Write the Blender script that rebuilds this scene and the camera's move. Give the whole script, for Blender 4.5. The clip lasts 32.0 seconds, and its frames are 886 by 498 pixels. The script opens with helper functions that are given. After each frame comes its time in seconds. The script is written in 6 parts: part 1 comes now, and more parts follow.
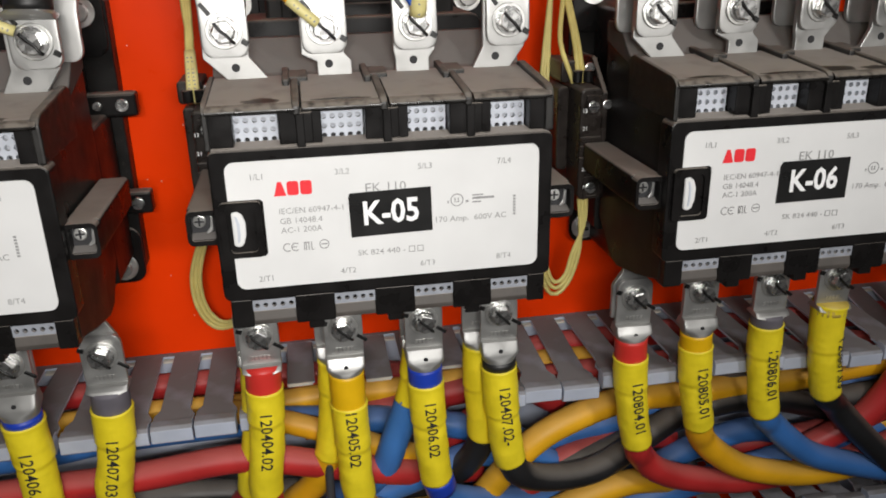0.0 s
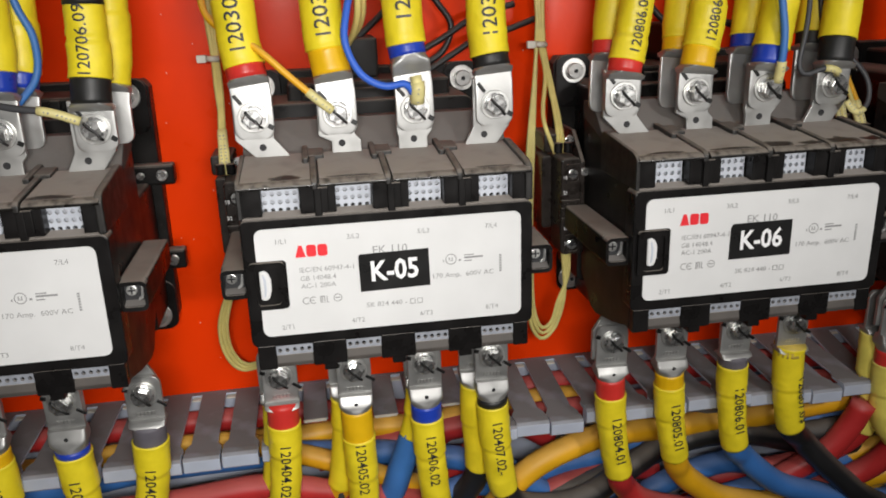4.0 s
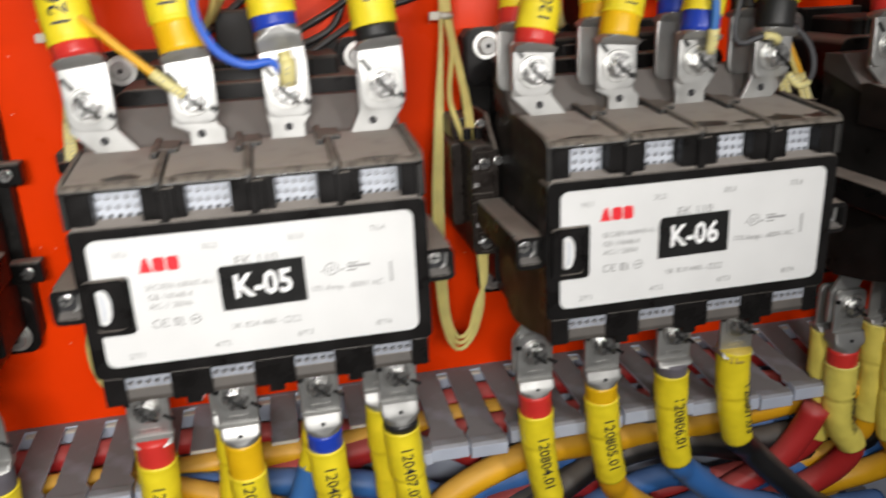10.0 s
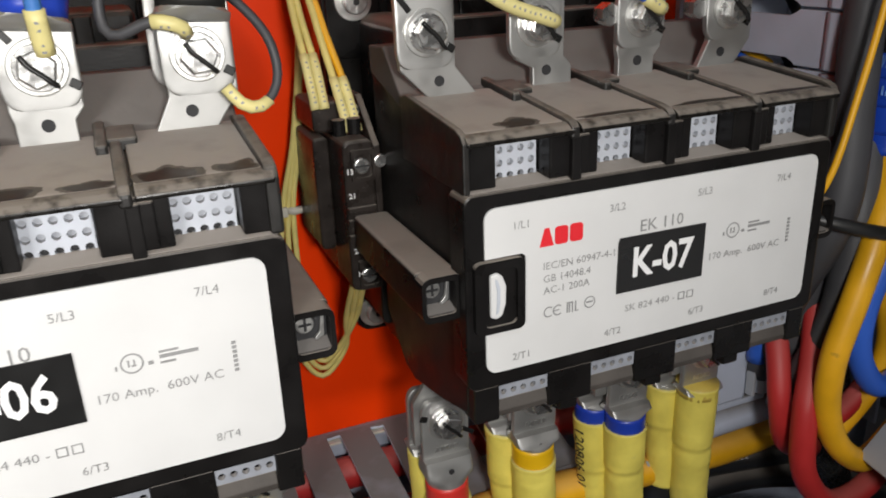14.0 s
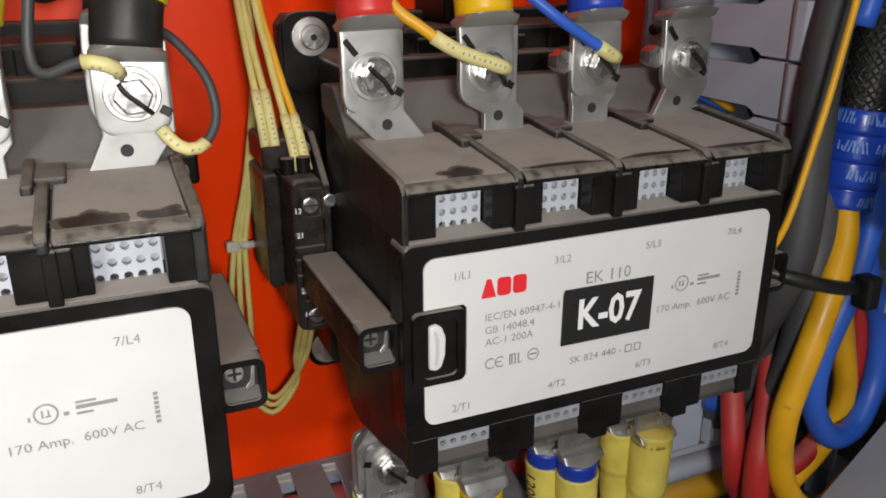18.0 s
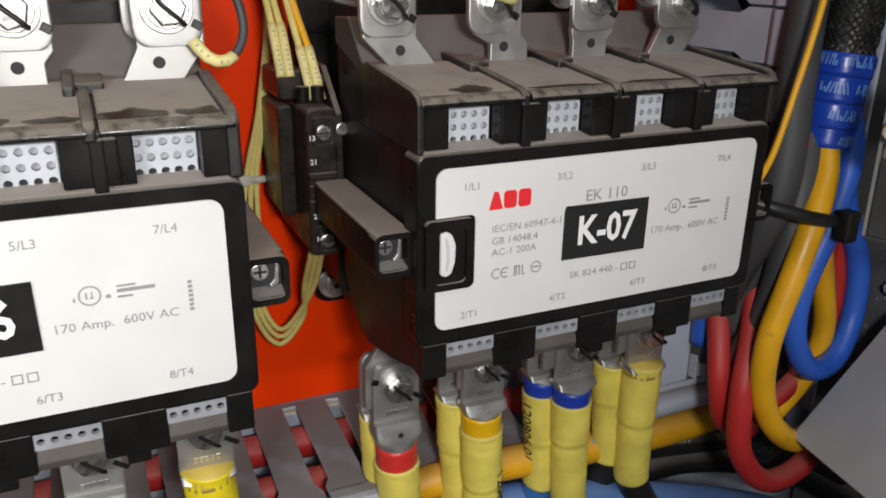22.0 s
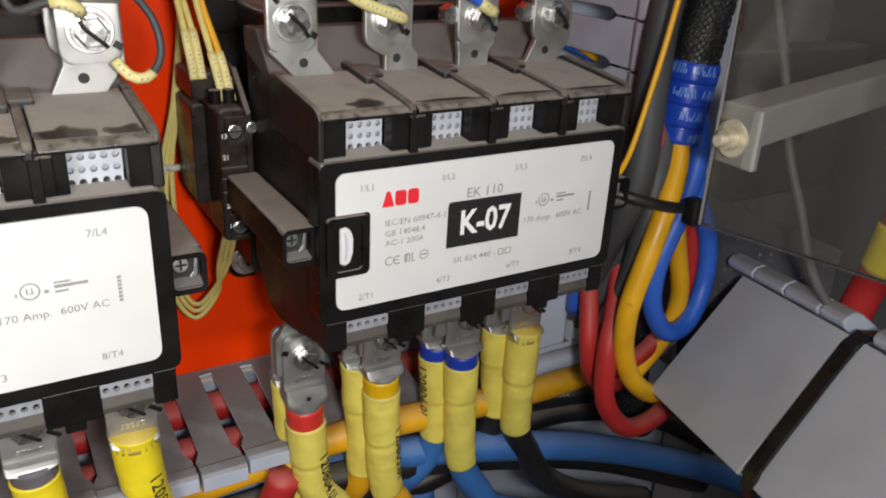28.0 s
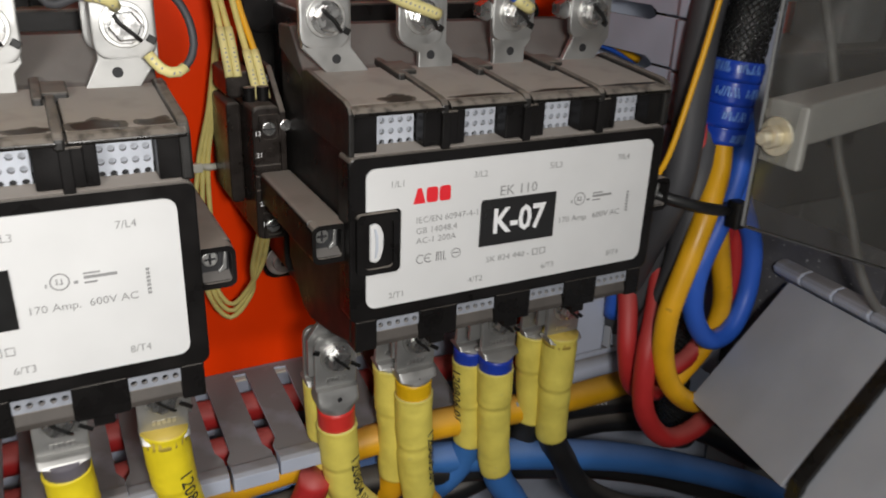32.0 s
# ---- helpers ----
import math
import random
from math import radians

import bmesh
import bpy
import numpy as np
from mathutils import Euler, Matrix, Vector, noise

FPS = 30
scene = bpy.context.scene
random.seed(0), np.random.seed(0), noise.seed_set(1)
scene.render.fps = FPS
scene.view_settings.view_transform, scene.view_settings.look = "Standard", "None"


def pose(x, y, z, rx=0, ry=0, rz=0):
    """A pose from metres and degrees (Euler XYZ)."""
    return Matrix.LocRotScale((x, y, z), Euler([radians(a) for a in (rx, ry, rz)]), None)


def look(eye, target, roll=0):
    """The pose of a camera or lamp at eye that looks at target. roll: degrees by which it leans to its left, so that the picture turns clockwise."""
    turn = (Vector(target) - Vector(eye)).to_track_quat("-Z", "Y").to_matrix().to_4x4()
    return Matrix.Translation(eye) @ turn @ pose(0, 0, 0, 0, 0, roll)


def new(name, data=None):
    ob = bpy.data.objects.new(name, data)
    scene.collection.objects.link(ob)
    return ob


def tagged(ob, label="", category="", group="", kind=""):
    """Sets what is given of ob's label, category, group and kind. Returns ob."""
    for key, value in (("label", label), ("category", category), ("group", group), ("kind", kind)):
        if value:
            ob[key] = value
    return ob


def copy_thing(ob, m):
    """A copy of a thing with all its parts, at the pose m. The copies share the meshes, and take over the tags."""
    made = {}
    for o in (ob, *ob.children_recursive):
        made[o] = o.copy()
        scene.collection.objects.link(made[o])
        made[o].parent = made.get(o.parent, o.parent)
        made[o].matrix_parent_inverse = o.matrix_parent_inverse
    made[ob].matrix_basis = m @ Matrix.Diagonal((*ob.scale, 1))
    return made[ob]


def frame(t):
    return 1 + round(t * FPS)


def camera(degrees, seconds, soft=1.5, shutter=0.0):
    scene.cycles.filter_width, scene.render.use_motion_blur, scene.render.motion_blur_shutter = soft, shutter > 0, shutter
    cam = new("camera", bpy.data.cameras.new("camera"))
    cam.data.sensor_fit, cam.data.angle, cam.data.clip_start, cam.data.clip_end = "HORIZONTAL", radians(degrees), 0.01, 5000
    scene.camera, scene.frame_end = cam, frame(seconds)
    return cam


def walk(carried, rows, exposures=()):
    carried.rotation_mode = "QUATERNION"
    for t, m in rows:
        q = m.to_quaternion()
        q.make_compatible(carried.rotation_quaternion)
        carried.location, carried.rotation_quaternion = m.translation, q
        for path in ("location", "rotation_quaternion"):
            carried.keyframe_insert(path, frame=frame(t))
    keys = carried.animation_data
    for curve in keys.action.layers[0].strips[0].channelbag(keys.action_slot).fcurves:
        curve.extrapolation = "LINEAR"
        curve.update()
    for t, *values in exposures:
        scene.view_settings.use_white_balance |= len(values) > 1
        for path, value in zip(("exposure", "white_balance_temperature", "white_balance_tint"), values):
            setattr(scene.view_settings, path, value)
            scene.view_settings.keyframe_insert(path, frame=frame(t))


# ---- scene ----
SOFT = 1.8
cam = camera(58.05, 32.0, soft=SOFT, shutter=0.6)
Z = 1.2  # height of the contactor row's middle above the floor
# seconds, eye x, y, z (from the middle of the contactor row), turn about x, y, z
ROWS = [
    (0.0, -0.0337, -0.3336, 0.1125, 68.95, 1.25, -10.27),
    (0.5, -0.0347, -0.3367, 0.1147, 69.03, 1.21, -10.24),
    (1.0, -0.0321, -0.3430, 0.1171, 69.20, 1.22, -10.13),
    (1.5, -0.0319, -0.3516, 0.1206, 69.38, 1.25, -10.06),
    (2.0, -0.0349, -0.3675, 0.1313, 70.52, 1.37, -9.92),
    (2.5, -0.0410, -0.3794, 0.1378, 71.10, 1.47, -9.82),
    (3.0, -0.0439, -0.3876, 0.1403, 71.52, 1.54, -9.67),
    (3.5, -0.0398, -0.3889, 0.1404, 71.72, 1.64, -9.63),
    (5.5, -0.0313, -0.3752, 0.1364, 71.86, 2.08, -9.87),
    (6.0, -0.0328, -0.3702, 0.1357, 71.87, 2.12, -9.91),
    (6.5, -0.0340, -0.3671, 0.1367, 71.85, 1.97, -10.15),
    (7.0, -0.0333, -0.3613, 0.1357, 72.01, 1.92, -10.31),
    (7.5, -0.0299, -0.3534, 0.1318, 71.91, 1.88, -10.51),
    (8.0, -0.0257, -0.3480, 0.1298, 71.69, 1.81, -10.72),
    (8.5, -0.0259, -0.3419, 0.1272, 71.51, 1.86, -10.83),
    (9.0, -0.0266, -0.3351, 0.1137, 71.10, 1.81, -10.93),
    (9.5, -0.0243, -0.3360, 0.1170, 70.97, 1.74, -11.13),
    (9.6, -0.0276, -0.3348, 0.1083, 72.78, 1.50, -13.05),
    (9.8, -0.0087, -0.3289, 0.1105, 72.64, 1.76, -12.77),
    (10.0, 0.0126, -0.3329, 0.1267, 70.78, 2.47, -12.48),
    (10.2, 0.0422, -0.3328, 0.1315, 70.46, 3.26, -12.32),
    (10.4, 0.0500, -0.3234, 0.1292, 70.94, 2.14, -15.45),
    (10.5, 0.0520, -0.3220, 0.1306, 71.06, 2.44, -16.76),
    (10.6, 0.0724, -0.3132, 0.1317, 70.86, 2.19, -16.99),
    (10.8, 0.0944, -0.3080, 0.1374, 70.05, 2.39, -17.38),
    (11.0, 0.1102, -0.2932, 0.1363, 69.74, 2.30, -18.40),
    (11.2, 0.1288, -0.2838, 0.1359, 69.49, 2.62, -17.96),
    (11.5, 0.1419, -0.2692, 0.1306, 69.82, 2.82, -18.83),
    (12.0, 0.1722, -0.2434, 0.1218, 69.44, 3.15, -19.59),
    (12.5, 0.1989, -0.2281, 0.1195, 68.82, 2.73, -20.51),
    (13.0, 0.2233, -0.2178, 0.1149, 69.30, 2.69, -20.95),
    (13.5, 0.2331, -0.2120, 0.1111, 69.11, 2.42, -22.30),
    (14.0, 0.2405, -0.2072, 0.1068, 68.98, 2.07, -23.01),
    (14.5, 0.2450, -0.2050, 0.1065, 69.08, 1.86, -23.43),
    (15.0, 0.2503, -0.2049, 0.1118, 69.06, 1.41, -23.95),
    (15.5, 0.2527, -0.2042, 0.1164, 69.02, 1.10, -24.11),
    (17.5, 0.2562, -0.2035, 0.1160, 70.02, 0.33, -23.42),
    (18.0, 0.2570, -0.2054, 0.1142, 70.21, 0.16, -23.36),
    (18.5, 0.2548, -0.2064, 0.1106, 70.31, 0.05, -23.24),
    (19.0, 0.2529, -0.2087, 0.1092, 70.40, -0.17, -23.19),
    (19.5, 0.2519, -0.2111, 0.1054, 70.41, -0.20, -23.11),
    (20.0, 0.2519, -0.2134, 0.0996, 70.33, -0.30, -23.15),
    (20.5, 0.2526, -0.2156, 0.0940, 70.38, -0.30, -23.30),
    (21.0, 0.2512, -0.2185, 0.0901, 70.23, -0.32, -23.53),
    (21.5, 0.2458, -0.2203, 0.0921, 69.99, -0.41, -23.80),
    (22.0, 0.2389, -0.2248, 0.0952, 69.68, -0.65, -24.31),
    (22.5, 0.2323, -0.2321, 0.1000, 69.31, -0.80, -24.57),
    (23.0, 0.2241, -0.2387, 0.1057, 68.94, -1.05, -24.98),
    (23.5, 0.2221, -0.2393, 0.1110, 68.75, -1.29, -25.23),
    (24.0, 0.2249, -0.2333, 0.1149, 68.59, -1.60, -25.81),
    (24.5, 0.2270, -0.2216, 0.1156, 68.35, -1.75, -26.02),
    (25.0, 0.2257, -0.2145, 0.1131, 67.94, -2.20, -26.95),
    (25.5, 0.2301, -0.2291, 0.1156, 67.89, -2.82, -28.56),
    (27.5, 0.2310, -0.2498, 0.1112, 66.35, -2.79, -30.09),
    (28.0, 0.2291, -0.2593, 0.1249, 66.44, -2.78, -30.09),
    (28.5, 0.2334, -0.2677, 0.1310, 66.52, -2.73, -29.82),
    (29.0, 0.2386, -0.2667, 0.1306, 66.71, -2.63, -29.69),
    (29.5, 0.2441, -0.2560, 0.1328, 66.80, -2.40, -28.92),
    (30.0, 0.2476, -0.2274, 0.1272, 67.29, -1.99, -27.81),
    (30.5, 0.2487, -0.2057, 0.1255, 67.46, -1.80, -27.18),
    (31.0, 0.2526, -0.1959, 0.1154, 67.39, -1.80, -26.89),
    (31.5, 0.2451, -0.2203, 0.1117, 67.21, -1.96, -27.05),
    (32.0, 0.2349, -0.2592, 0.1177, 67.20, -2.06, -27.00),
]

walk(cam, [(t, pose(x, y, Z + z, rx, ry, rz)) for t, x, y, z, rx, ry, rz in ROWS],
     exposures=[(0.0, -0.33), (1.0, -0.36), (2.0, -0.44), (3.0, -0.40), (6.0, -0.17), (9.5, -0.12), (11.0, 0.2), (12.0, 0.5), (14.0, 0.38), (18.0, 0.35), (21.0, 0.36), (22.0, 0.34), (23.0, 0.31), (24.0, 0.42), (25.0, 0.5), (28.0, 0.46), (29.0, 0.48), (30.0, 0.8), (31.0, 0.8), (32.0, 0.2)])

# ---------------------------------------------------------------- light
world = bpy.data.worlds.new("room_air")
scene.world = world
world.use_nodes = True
world.node_tree.nodes["Background"].inputs[0].default_value = (0.9, 0.95, 1.0, 1)
world.node_tree.nodes["Background"].inputs[1].default_value = 0.02


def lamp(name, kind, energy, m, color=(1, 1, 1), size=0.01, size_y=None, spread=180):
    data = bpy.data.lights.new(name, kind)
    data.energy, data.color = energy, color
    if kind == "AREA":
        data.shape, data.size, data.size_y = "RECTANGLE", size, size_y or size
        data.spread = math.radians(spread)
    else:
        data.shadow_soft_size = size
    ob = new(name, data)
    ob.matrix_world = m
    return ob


# two fixed lamps, added to stand in for a torch moving with the camera
lamp("torch_stand_in", "AREA", 1.08, look((-0.03, -0.46, Z + 0.16), (-0.08, 0.0, Z - 0.01)), (1.0, 0.972, 0.935), 0.22, 0.03, 98)
lamp("torch_stand_in", "AREA", 0.85, look((0.262, -0.32, Z + 0.13), (0.36, 0.0, Z + 0.0)), (1.0, 0.972, 0.935), 0.05, 0.03)
# unseen tube-shaped ceiling lamp, added for weak overall light
lamp("ceiling_fill", "AREA", 5.0, pose(0.3, -1.0, 2.6, 0, 0, 0), (0.95, 0.98, 1.0), 1.2, 0.2)


# ---------------------------------------------------------------- materials
def mat(name, color, rough=0.5, metal=0.0, vary=0.15, scale=60.0, bump=0.0, bump_scale=300.0, dust=0.0, coat=0.0, spec=0.5,
        dust_color=(0.33, 0.29, 0.25), speck=0.0, patchy=0.55):
    m = bpy.data.materials.new(name)
    m.use_nodes = True
    nt = m.node_tree
    n, l = nt.nodes, nt.links
    p = n["Principled BSDF"]
    geo = n.new("ShaderNodeTexCoord")
    big = n.new("ShaderNodeTexNoise")
    big.inputs["Scale"].default_value, big.inputs["Detail"].default_value = scale, 5
    l.new(geo.outputs["Object"], big.inputs["Vector"])
    ramp = n.new("ShaderNodeMapRange")
    ramp.inputs["From Min"].default_value, ramp.inputs["From Max"].default_value = 0.3, 0.7
    ramp.inputs["To Min"].default_value, ramp.inputs["To Max"].default_value = 1 - vary, 1 + vary
    l.new(big.outputs["Fac"], ramp.inputs["Value"])
    mul = n.new("ShaderNodeVectorMath")
    mul.operation = "SCALE"
    mul.inputs[0].default_value = color[:3]
    l.new(ramp.outputs["Result"], mul.inputs["Scale"])
    col = mul.outputs["Vector"]
    rr = n.new("ShaderNodeMapRange")
    rr.inputs["From Min"].default_value, rr.inputs["From Max"].default_value = 0.3, 0.7
    rr.inputs["To Min"].default_value, rr.inputs["To Max"].default_value = max(rough - 0.08, 0.03), min(rough + 0.12, 1)
    l.new(big.outputs["Fac"], rr.inputs["Value"])
    rou = rr.outputs["Result"]
    fine = n.new("ShaderNodeTexNoise")
    fine.inputs["Scale"].default_value, fine.inputs["Detail"].default_value = bump_scale, 4
    l.new(geo.outputs["Object"], fine.inputs["Vector"])
    if speck:
        sp = n.new("ShaderNodeMapRange")
        sp.inputs["From Min"].default_value, sp.inputs["From Max"].default_value = 0.66, 0.72
        l.new(fine.outputs["Fac"], sp.inputs["Value"])
        ss = n.new("ShaderNodeMath")
        ss.operation = "MULTIPLY"
        ss.inputs[1].default_value = speck
        l.new(sp.outputs["Result"], ss.inputs[0])
        mx = n.new("ShaderNodeMix")
        mx.data_type = "RGBA"
        l.new(ss.outputs[0], mx.inputs["Factor"])
        l.new(col, mx.inputs[6])
        mx.inputs[7].default_value = (*dust_color, 1)
        col = mx.outputs[2]
    if dust:
        nn = n.new("ShaderNodeNewGeometry")
        sep = n.new("ShaderNodeSeparateXYZ")
        l.new(nn.outputs["Normal"], sep.inputs[0])
        up = n.new("ShaderNodeMapRange")
        up.inputs["From Min"].default_value, up.inputs["From Max"].default_value = 0.25, 0.8
        l.new(sep.outputs["Z"], up.inputs["Value"])
        patch = n.new("ShaderNodeMapRange")
        patch.inputs["From Min"].default_value, patch.inputs["From Max"].default_value = 0.28, 0.5
        patch.inputs["To Min"].default_value, patch.inputs["To Max"].default_value = patchy * dust, dust
        l.new(big.outputs["Fac"], patch.inputs["Value"])
        fac = n.new("ShaderNodeMath")
        fac.operation = "MULTIPLY"
        l.new(up.outputs["Result"], fac.inputs[0])
        l.new(patch.outputs["Result"], fac.inputs[1])
        mx = n.new("ShaderNodeMix")
        mx.data_type = "RGBA"
        l.new(fac.outputs[0], mx.inputs["Factor"])
        l.new(col, mx.inputs[6])
        mx.inputs[7].default_value = (*dust_color, 1)
        col = mx.outputs[2]
        mr = n.new("ShaderNodeMix")
        l.new(fac.outputs[0], mr.inputs["Factor"])
        l.new(rou, mr.inputs[2])
        mr.inputs[3].default_value = 0.95
        rou = mr.outputs[0]
    l.new(col, p.inputs["Base Color"])
    l.new(rou, p.inputs["Roughness"])
    p.inputs["Metallic"].default_value = metal
    p.inputs["Specular IOR Level"].default_value = spec
    p.inputs["Coat Weight"].default_value = coat
    p.inputs["Coat Roughness"].default_value = 0.15
    if bump:
        b = n.new("ShaderNodeBump")
        b.inputs["Strength"].default_value, b.inputs["Distance"].default_value = bump, 0.001
        l.new(fine.outputs["Fac"], b.inputs["Height"])
        l.new(b.outputs["Normal"], p.inputs["Normal"])
    return m


ORANGE = mat("orange_enamel", (0.90, 0.049, 0.002), 0.3, vary=0.06, scale=12, bump=0.02, bump_scale=220, coat=0.0, spec=0.10)
BLACK = mat("black_moulded_plastic", (0.009, 0.0083, 0.0082), 0.3, vary=0.3, bump=0.05, bump_scale=900, dust=0.85, spec=0.2, patchy=0.85)
BLACKG = mat("glossy_black_plastic", (0.015, 0.0142, 0.0136), 0.34, vary=0.3, bump=0.04, dust=0.6, speck=0.06, bump_scale=500, spec=0.09)
DUSTY = mat("dusty_grey_plastic", (0.06, 0.052, 0.046), 0.6, vary=0.25, scale=75, bump=0.1, bump_scale=700, dust=1.0, patchy=0.8, dust_color=(0.37, 0.33, 0.295))
WEDGE = mat("dusty_wedge_plastic", (0.05, 0.045, 0.042), 0.8, vary=0.25, scale=70, bump=0.1, bump_scale=700, dust=1.0,
            dust_color=(0.165, 0.152, 0.142), patchy=0.8)
AUXP = mat("scuffed_brown_black_plastic", (0.026, 0.021, 0.0185), 0.3, vary=0.35, scale=120, bump=0.06, dust=0.5, speck=0.22, bump_scale=520, spec=0.3)
RIB = mat("worn_black_rib", (0.012, 0.011, 0.010), 0.45, vary=0.3, scale=160, bump=0.08, bump_scale=700, dust=0.55, patchy=0.35)
# paler tone for hole backs that light reaches
VENT = mat("lit_hole_back", (0.34, 0.355, 0.39), 0.6, vary=0.1)
LIP = mat("worn_front_lip", (0.008, 0.007, 0.006), 0.3, vary=0.3, scale=220, bump=0.06, bump_scale=600, dust=0.6, patchy=0.15, spec=0.3)
VENTL = mat("dusty_lower_vent", (0.26, 0.275, 0.31), 0.55, vary=0.15, scale=150, dust=0.6)
GRID = mat("pale_grey_plastic", (0.50, 0.53, 0.59), 0.5, vary=0.08, scale=90, dust=0.5)
# painted shade for the insides of holes, slots and pockets
HOLE = mat("hole_shade", (0.02, 0.02, 0.022), 0.7)
LABEL = mat("white_label_film", (0.67, 0.67, 0.665), 0.38, vary=0.03, scale=40, bump=0.02)
INK = mat("label_ink", (0.03, 0.03, 0.03), 0.5)
GREY_INK = mat("thin_grey_print", (0.27, 0.27, 0.27), 0.5)
THIN_DUST = mat("thin_brown_dust", (0.115, 0.100, 0.086), 0.7, vary=0.3, scale=180, bump=0.05)
WIPED = mat("wiped_black_patch", (0.040, 0.034, 0.029), 0.45, vary=0.4, scale=200, bump=0.04, spec=0.25)
RED_INK = mat("red_ink", (0.72, 0.02, 0.03), 0.45, vary=0.04)
TAG = mat("black_tag_tape", (0.012, 0.012, 0.012), 0.3, vary=0.15)
TAG_INK = mat("white_tag_ink", (0.82, 0.82, 0.82), 0.5, vary=0.02)
STEEL = mat("zinc_plated_steel", (0.66, 0.66, 0.64), 0.34, metal=0.9, vary=0.12, scale=160, bump=0.06, bump_scale=600)
TIN = mat("tinned_copper", (0.43, 0.43, 0.42), 0.40, metal=0.75, vary=0.08, scale=90, bump=0.03, bump_scale=500, dust=0.1)
BRIGHT = mat("bright_steel", (0.66, 0.66, 0.65), 0.27, metal=0.95, vary=0.10, scale=260, bump=0.04, bump_scale=420)
PAINT = mat("black_marker_paint", (0.008, 0.008, 0.008), 0.35)
YSLEEVE = mat("yellow_marker_sleeve", (0.86, 0.69, 0.022), 0.45, vary=0.10, scale=70, bump=0.45, bump_scale=130, dust=0.12)
YPALE = mat("dusty_yellow_sleeve", (0.80, 0.68, 0.13), 0.5, vary=0.12, scale=60, bump=0.5, bump_scale=140, dust=0.4, speck=0.15)
YBAND = mat("amber_shrink_band", (0.80, 0.47, 0.008), 0.36, vary=0.08, bump=0.08)
RBAND = mat("red_shrink_band", (0.62, 0.035, 0.028), 0.36, vary=0.1, bump=0.08)
BBAND = mat("blue_shrink_band", (0.015, 0.05, 0.42), 0.34, vary=0.1, bump=0.08)
KBAND = mat("black_shrink_band", (0.014, 0.014, 0.014), 0.45, vary=0.2, bump=0.08)
GBAND = mat("dusty_grey_band", (0.12, 0.11, 0.13), 0.6, vary=0.2, bump=0.08)
YCAB = mat("yellow_cable", (0.78, 0.40, 0.010), 0.45, vary=0.14, scale=35, bump=0.08, dust=0.22)
RCAB = mat("red_cable", (0.46, 0.025, 0.025), 0.45, vary=0.14, scale=35, bump=0.08, dust=0.22)
YLOOP = mat("stained_yellow_cable", (0.78, 0.40, 0.010), 0.45, vary=0.16, scale=45, bump=0.1, bump_scale=70, speck=0.55, dust_color=(0.13, 0.06, 0.02))
BCAB = mat("blue_cable", (0.045, 0.17, 0.48), 0.48, vary=0.14, scale=35, bump=0.08, dust=0.22)
BCABV = mat("bright_blue_cable", (0.03, 0.12, 0.58), 0.42, vary=0.1, scale=35, bump=0.06)
KCAB = mat("black_cable", (0.016, 0.016, 0.017), 0.42, vary=0.25, scale=35, bump=0.08, dust=0.35)
GCAB = mat("grey_cable", (0.05, 0.05, 0.055), 0.55, vary=0.2, scale=35, bump=0.06)
CREAM = mat("cream_control_wire", (0.68, 0.58, 0.20), 0.45, vary=0.1, scale=120)
CREAM2 = mat("pale_ferrule_sleeve", (0.72, 0.64, 0.28), 0.45, vary=0.1, scale=120)
DUCT = mat("grey_duct_plastic", (0.45, 0.49, 0.59), 0.42, vary=0.1, scale=30, bump=0.04, dust=0.9, dust_color=(0.155, 0.138, 0.128))
LID = mat("grey_duct_lid", (0.37, 0.385, 0.42), 0.5, vary=0.1, scale=22, bump=0.04, speck=0.12, bump_scale=800)
# white of ties and torn edges, also of the painted light in duct slots
NYLON = mat("white_nylon_and_lit_slot", (0.6, 0.58, 0.5), 0.4)
TAPE = mat("blue_vinyl_tape", (0.012, 0.055, 0.42), 0.3, vary=0.15, scale=50, bump=0.1)
TAPE_INK = mat("pale_tape_print", (0.13, 0.26, 0.62), 0.4, vary=0.3, scale=300)
BRAID = mat("black_braid", (0.012, 0.012, 0.012), 0.16, vary=0.4, scale=500, bump=0.9, bump_scale=900, spec=0.9)
WALLP = mat("painted_wall", (0.42, 0.42, 0.40), 0.8, vary=0.08, scale=3, bump=0.1)
CONC = mat("concrete_floor", (0.22, 0.21, 0.20), 0.8, vary=0.2, scale=4, bump=0.2)
CABIN = mat("grey_cabinet_paint", (0.20, 0.205, 0.21), 0.45, vary=0.08, scale=8, bump=0.04)
CREAMB = mat("cream_insulator", (0.42, 0.415, 0.39), 0.5, vary=0.08, scale=50, bump=0.05, dust=0.4)
DULL = mat("dull_zinc", (0.40, 0.40, 0.39), 0.42, metal=0.8, vary=0.2, scale=300, bump=0.3, bump_scale=600)
BRASS = mat("passivated_bolt", (0.80, 0.74, 0.58), 0.42, metal=0.75, vary=0.12, scale=200)
GLASS = bpy.data.materials.new("clear_acrylic")
GLASS.use_nodes = True
_n, _l = GLASS.node_tree.nodes, GLASS.node_tree.links
_gl = _n.new("ShaderNodeBsdfGlossy")
_gl.inputs["Roughness"].default_value = 0.06
_tr = _n.new("ShaderNodeBsdfTransparent")
_tr.inputs["Color"].default_value = (0.74, 0.74, 0.73, 1)
_df = _n.new("ShaderNodeBsdfDiffuse")
_df.inputs["Color"].default_value = (0.42, 0.41, 0.38, 1)
_fr = _n.new("ShaderNodeFresnel")
_fr.inputs["IOR"].default_value = 1.45
_m1, _m2 = _n.new("ShaderNodeMixShader"), _n.new("ShaderNodeMixShader")
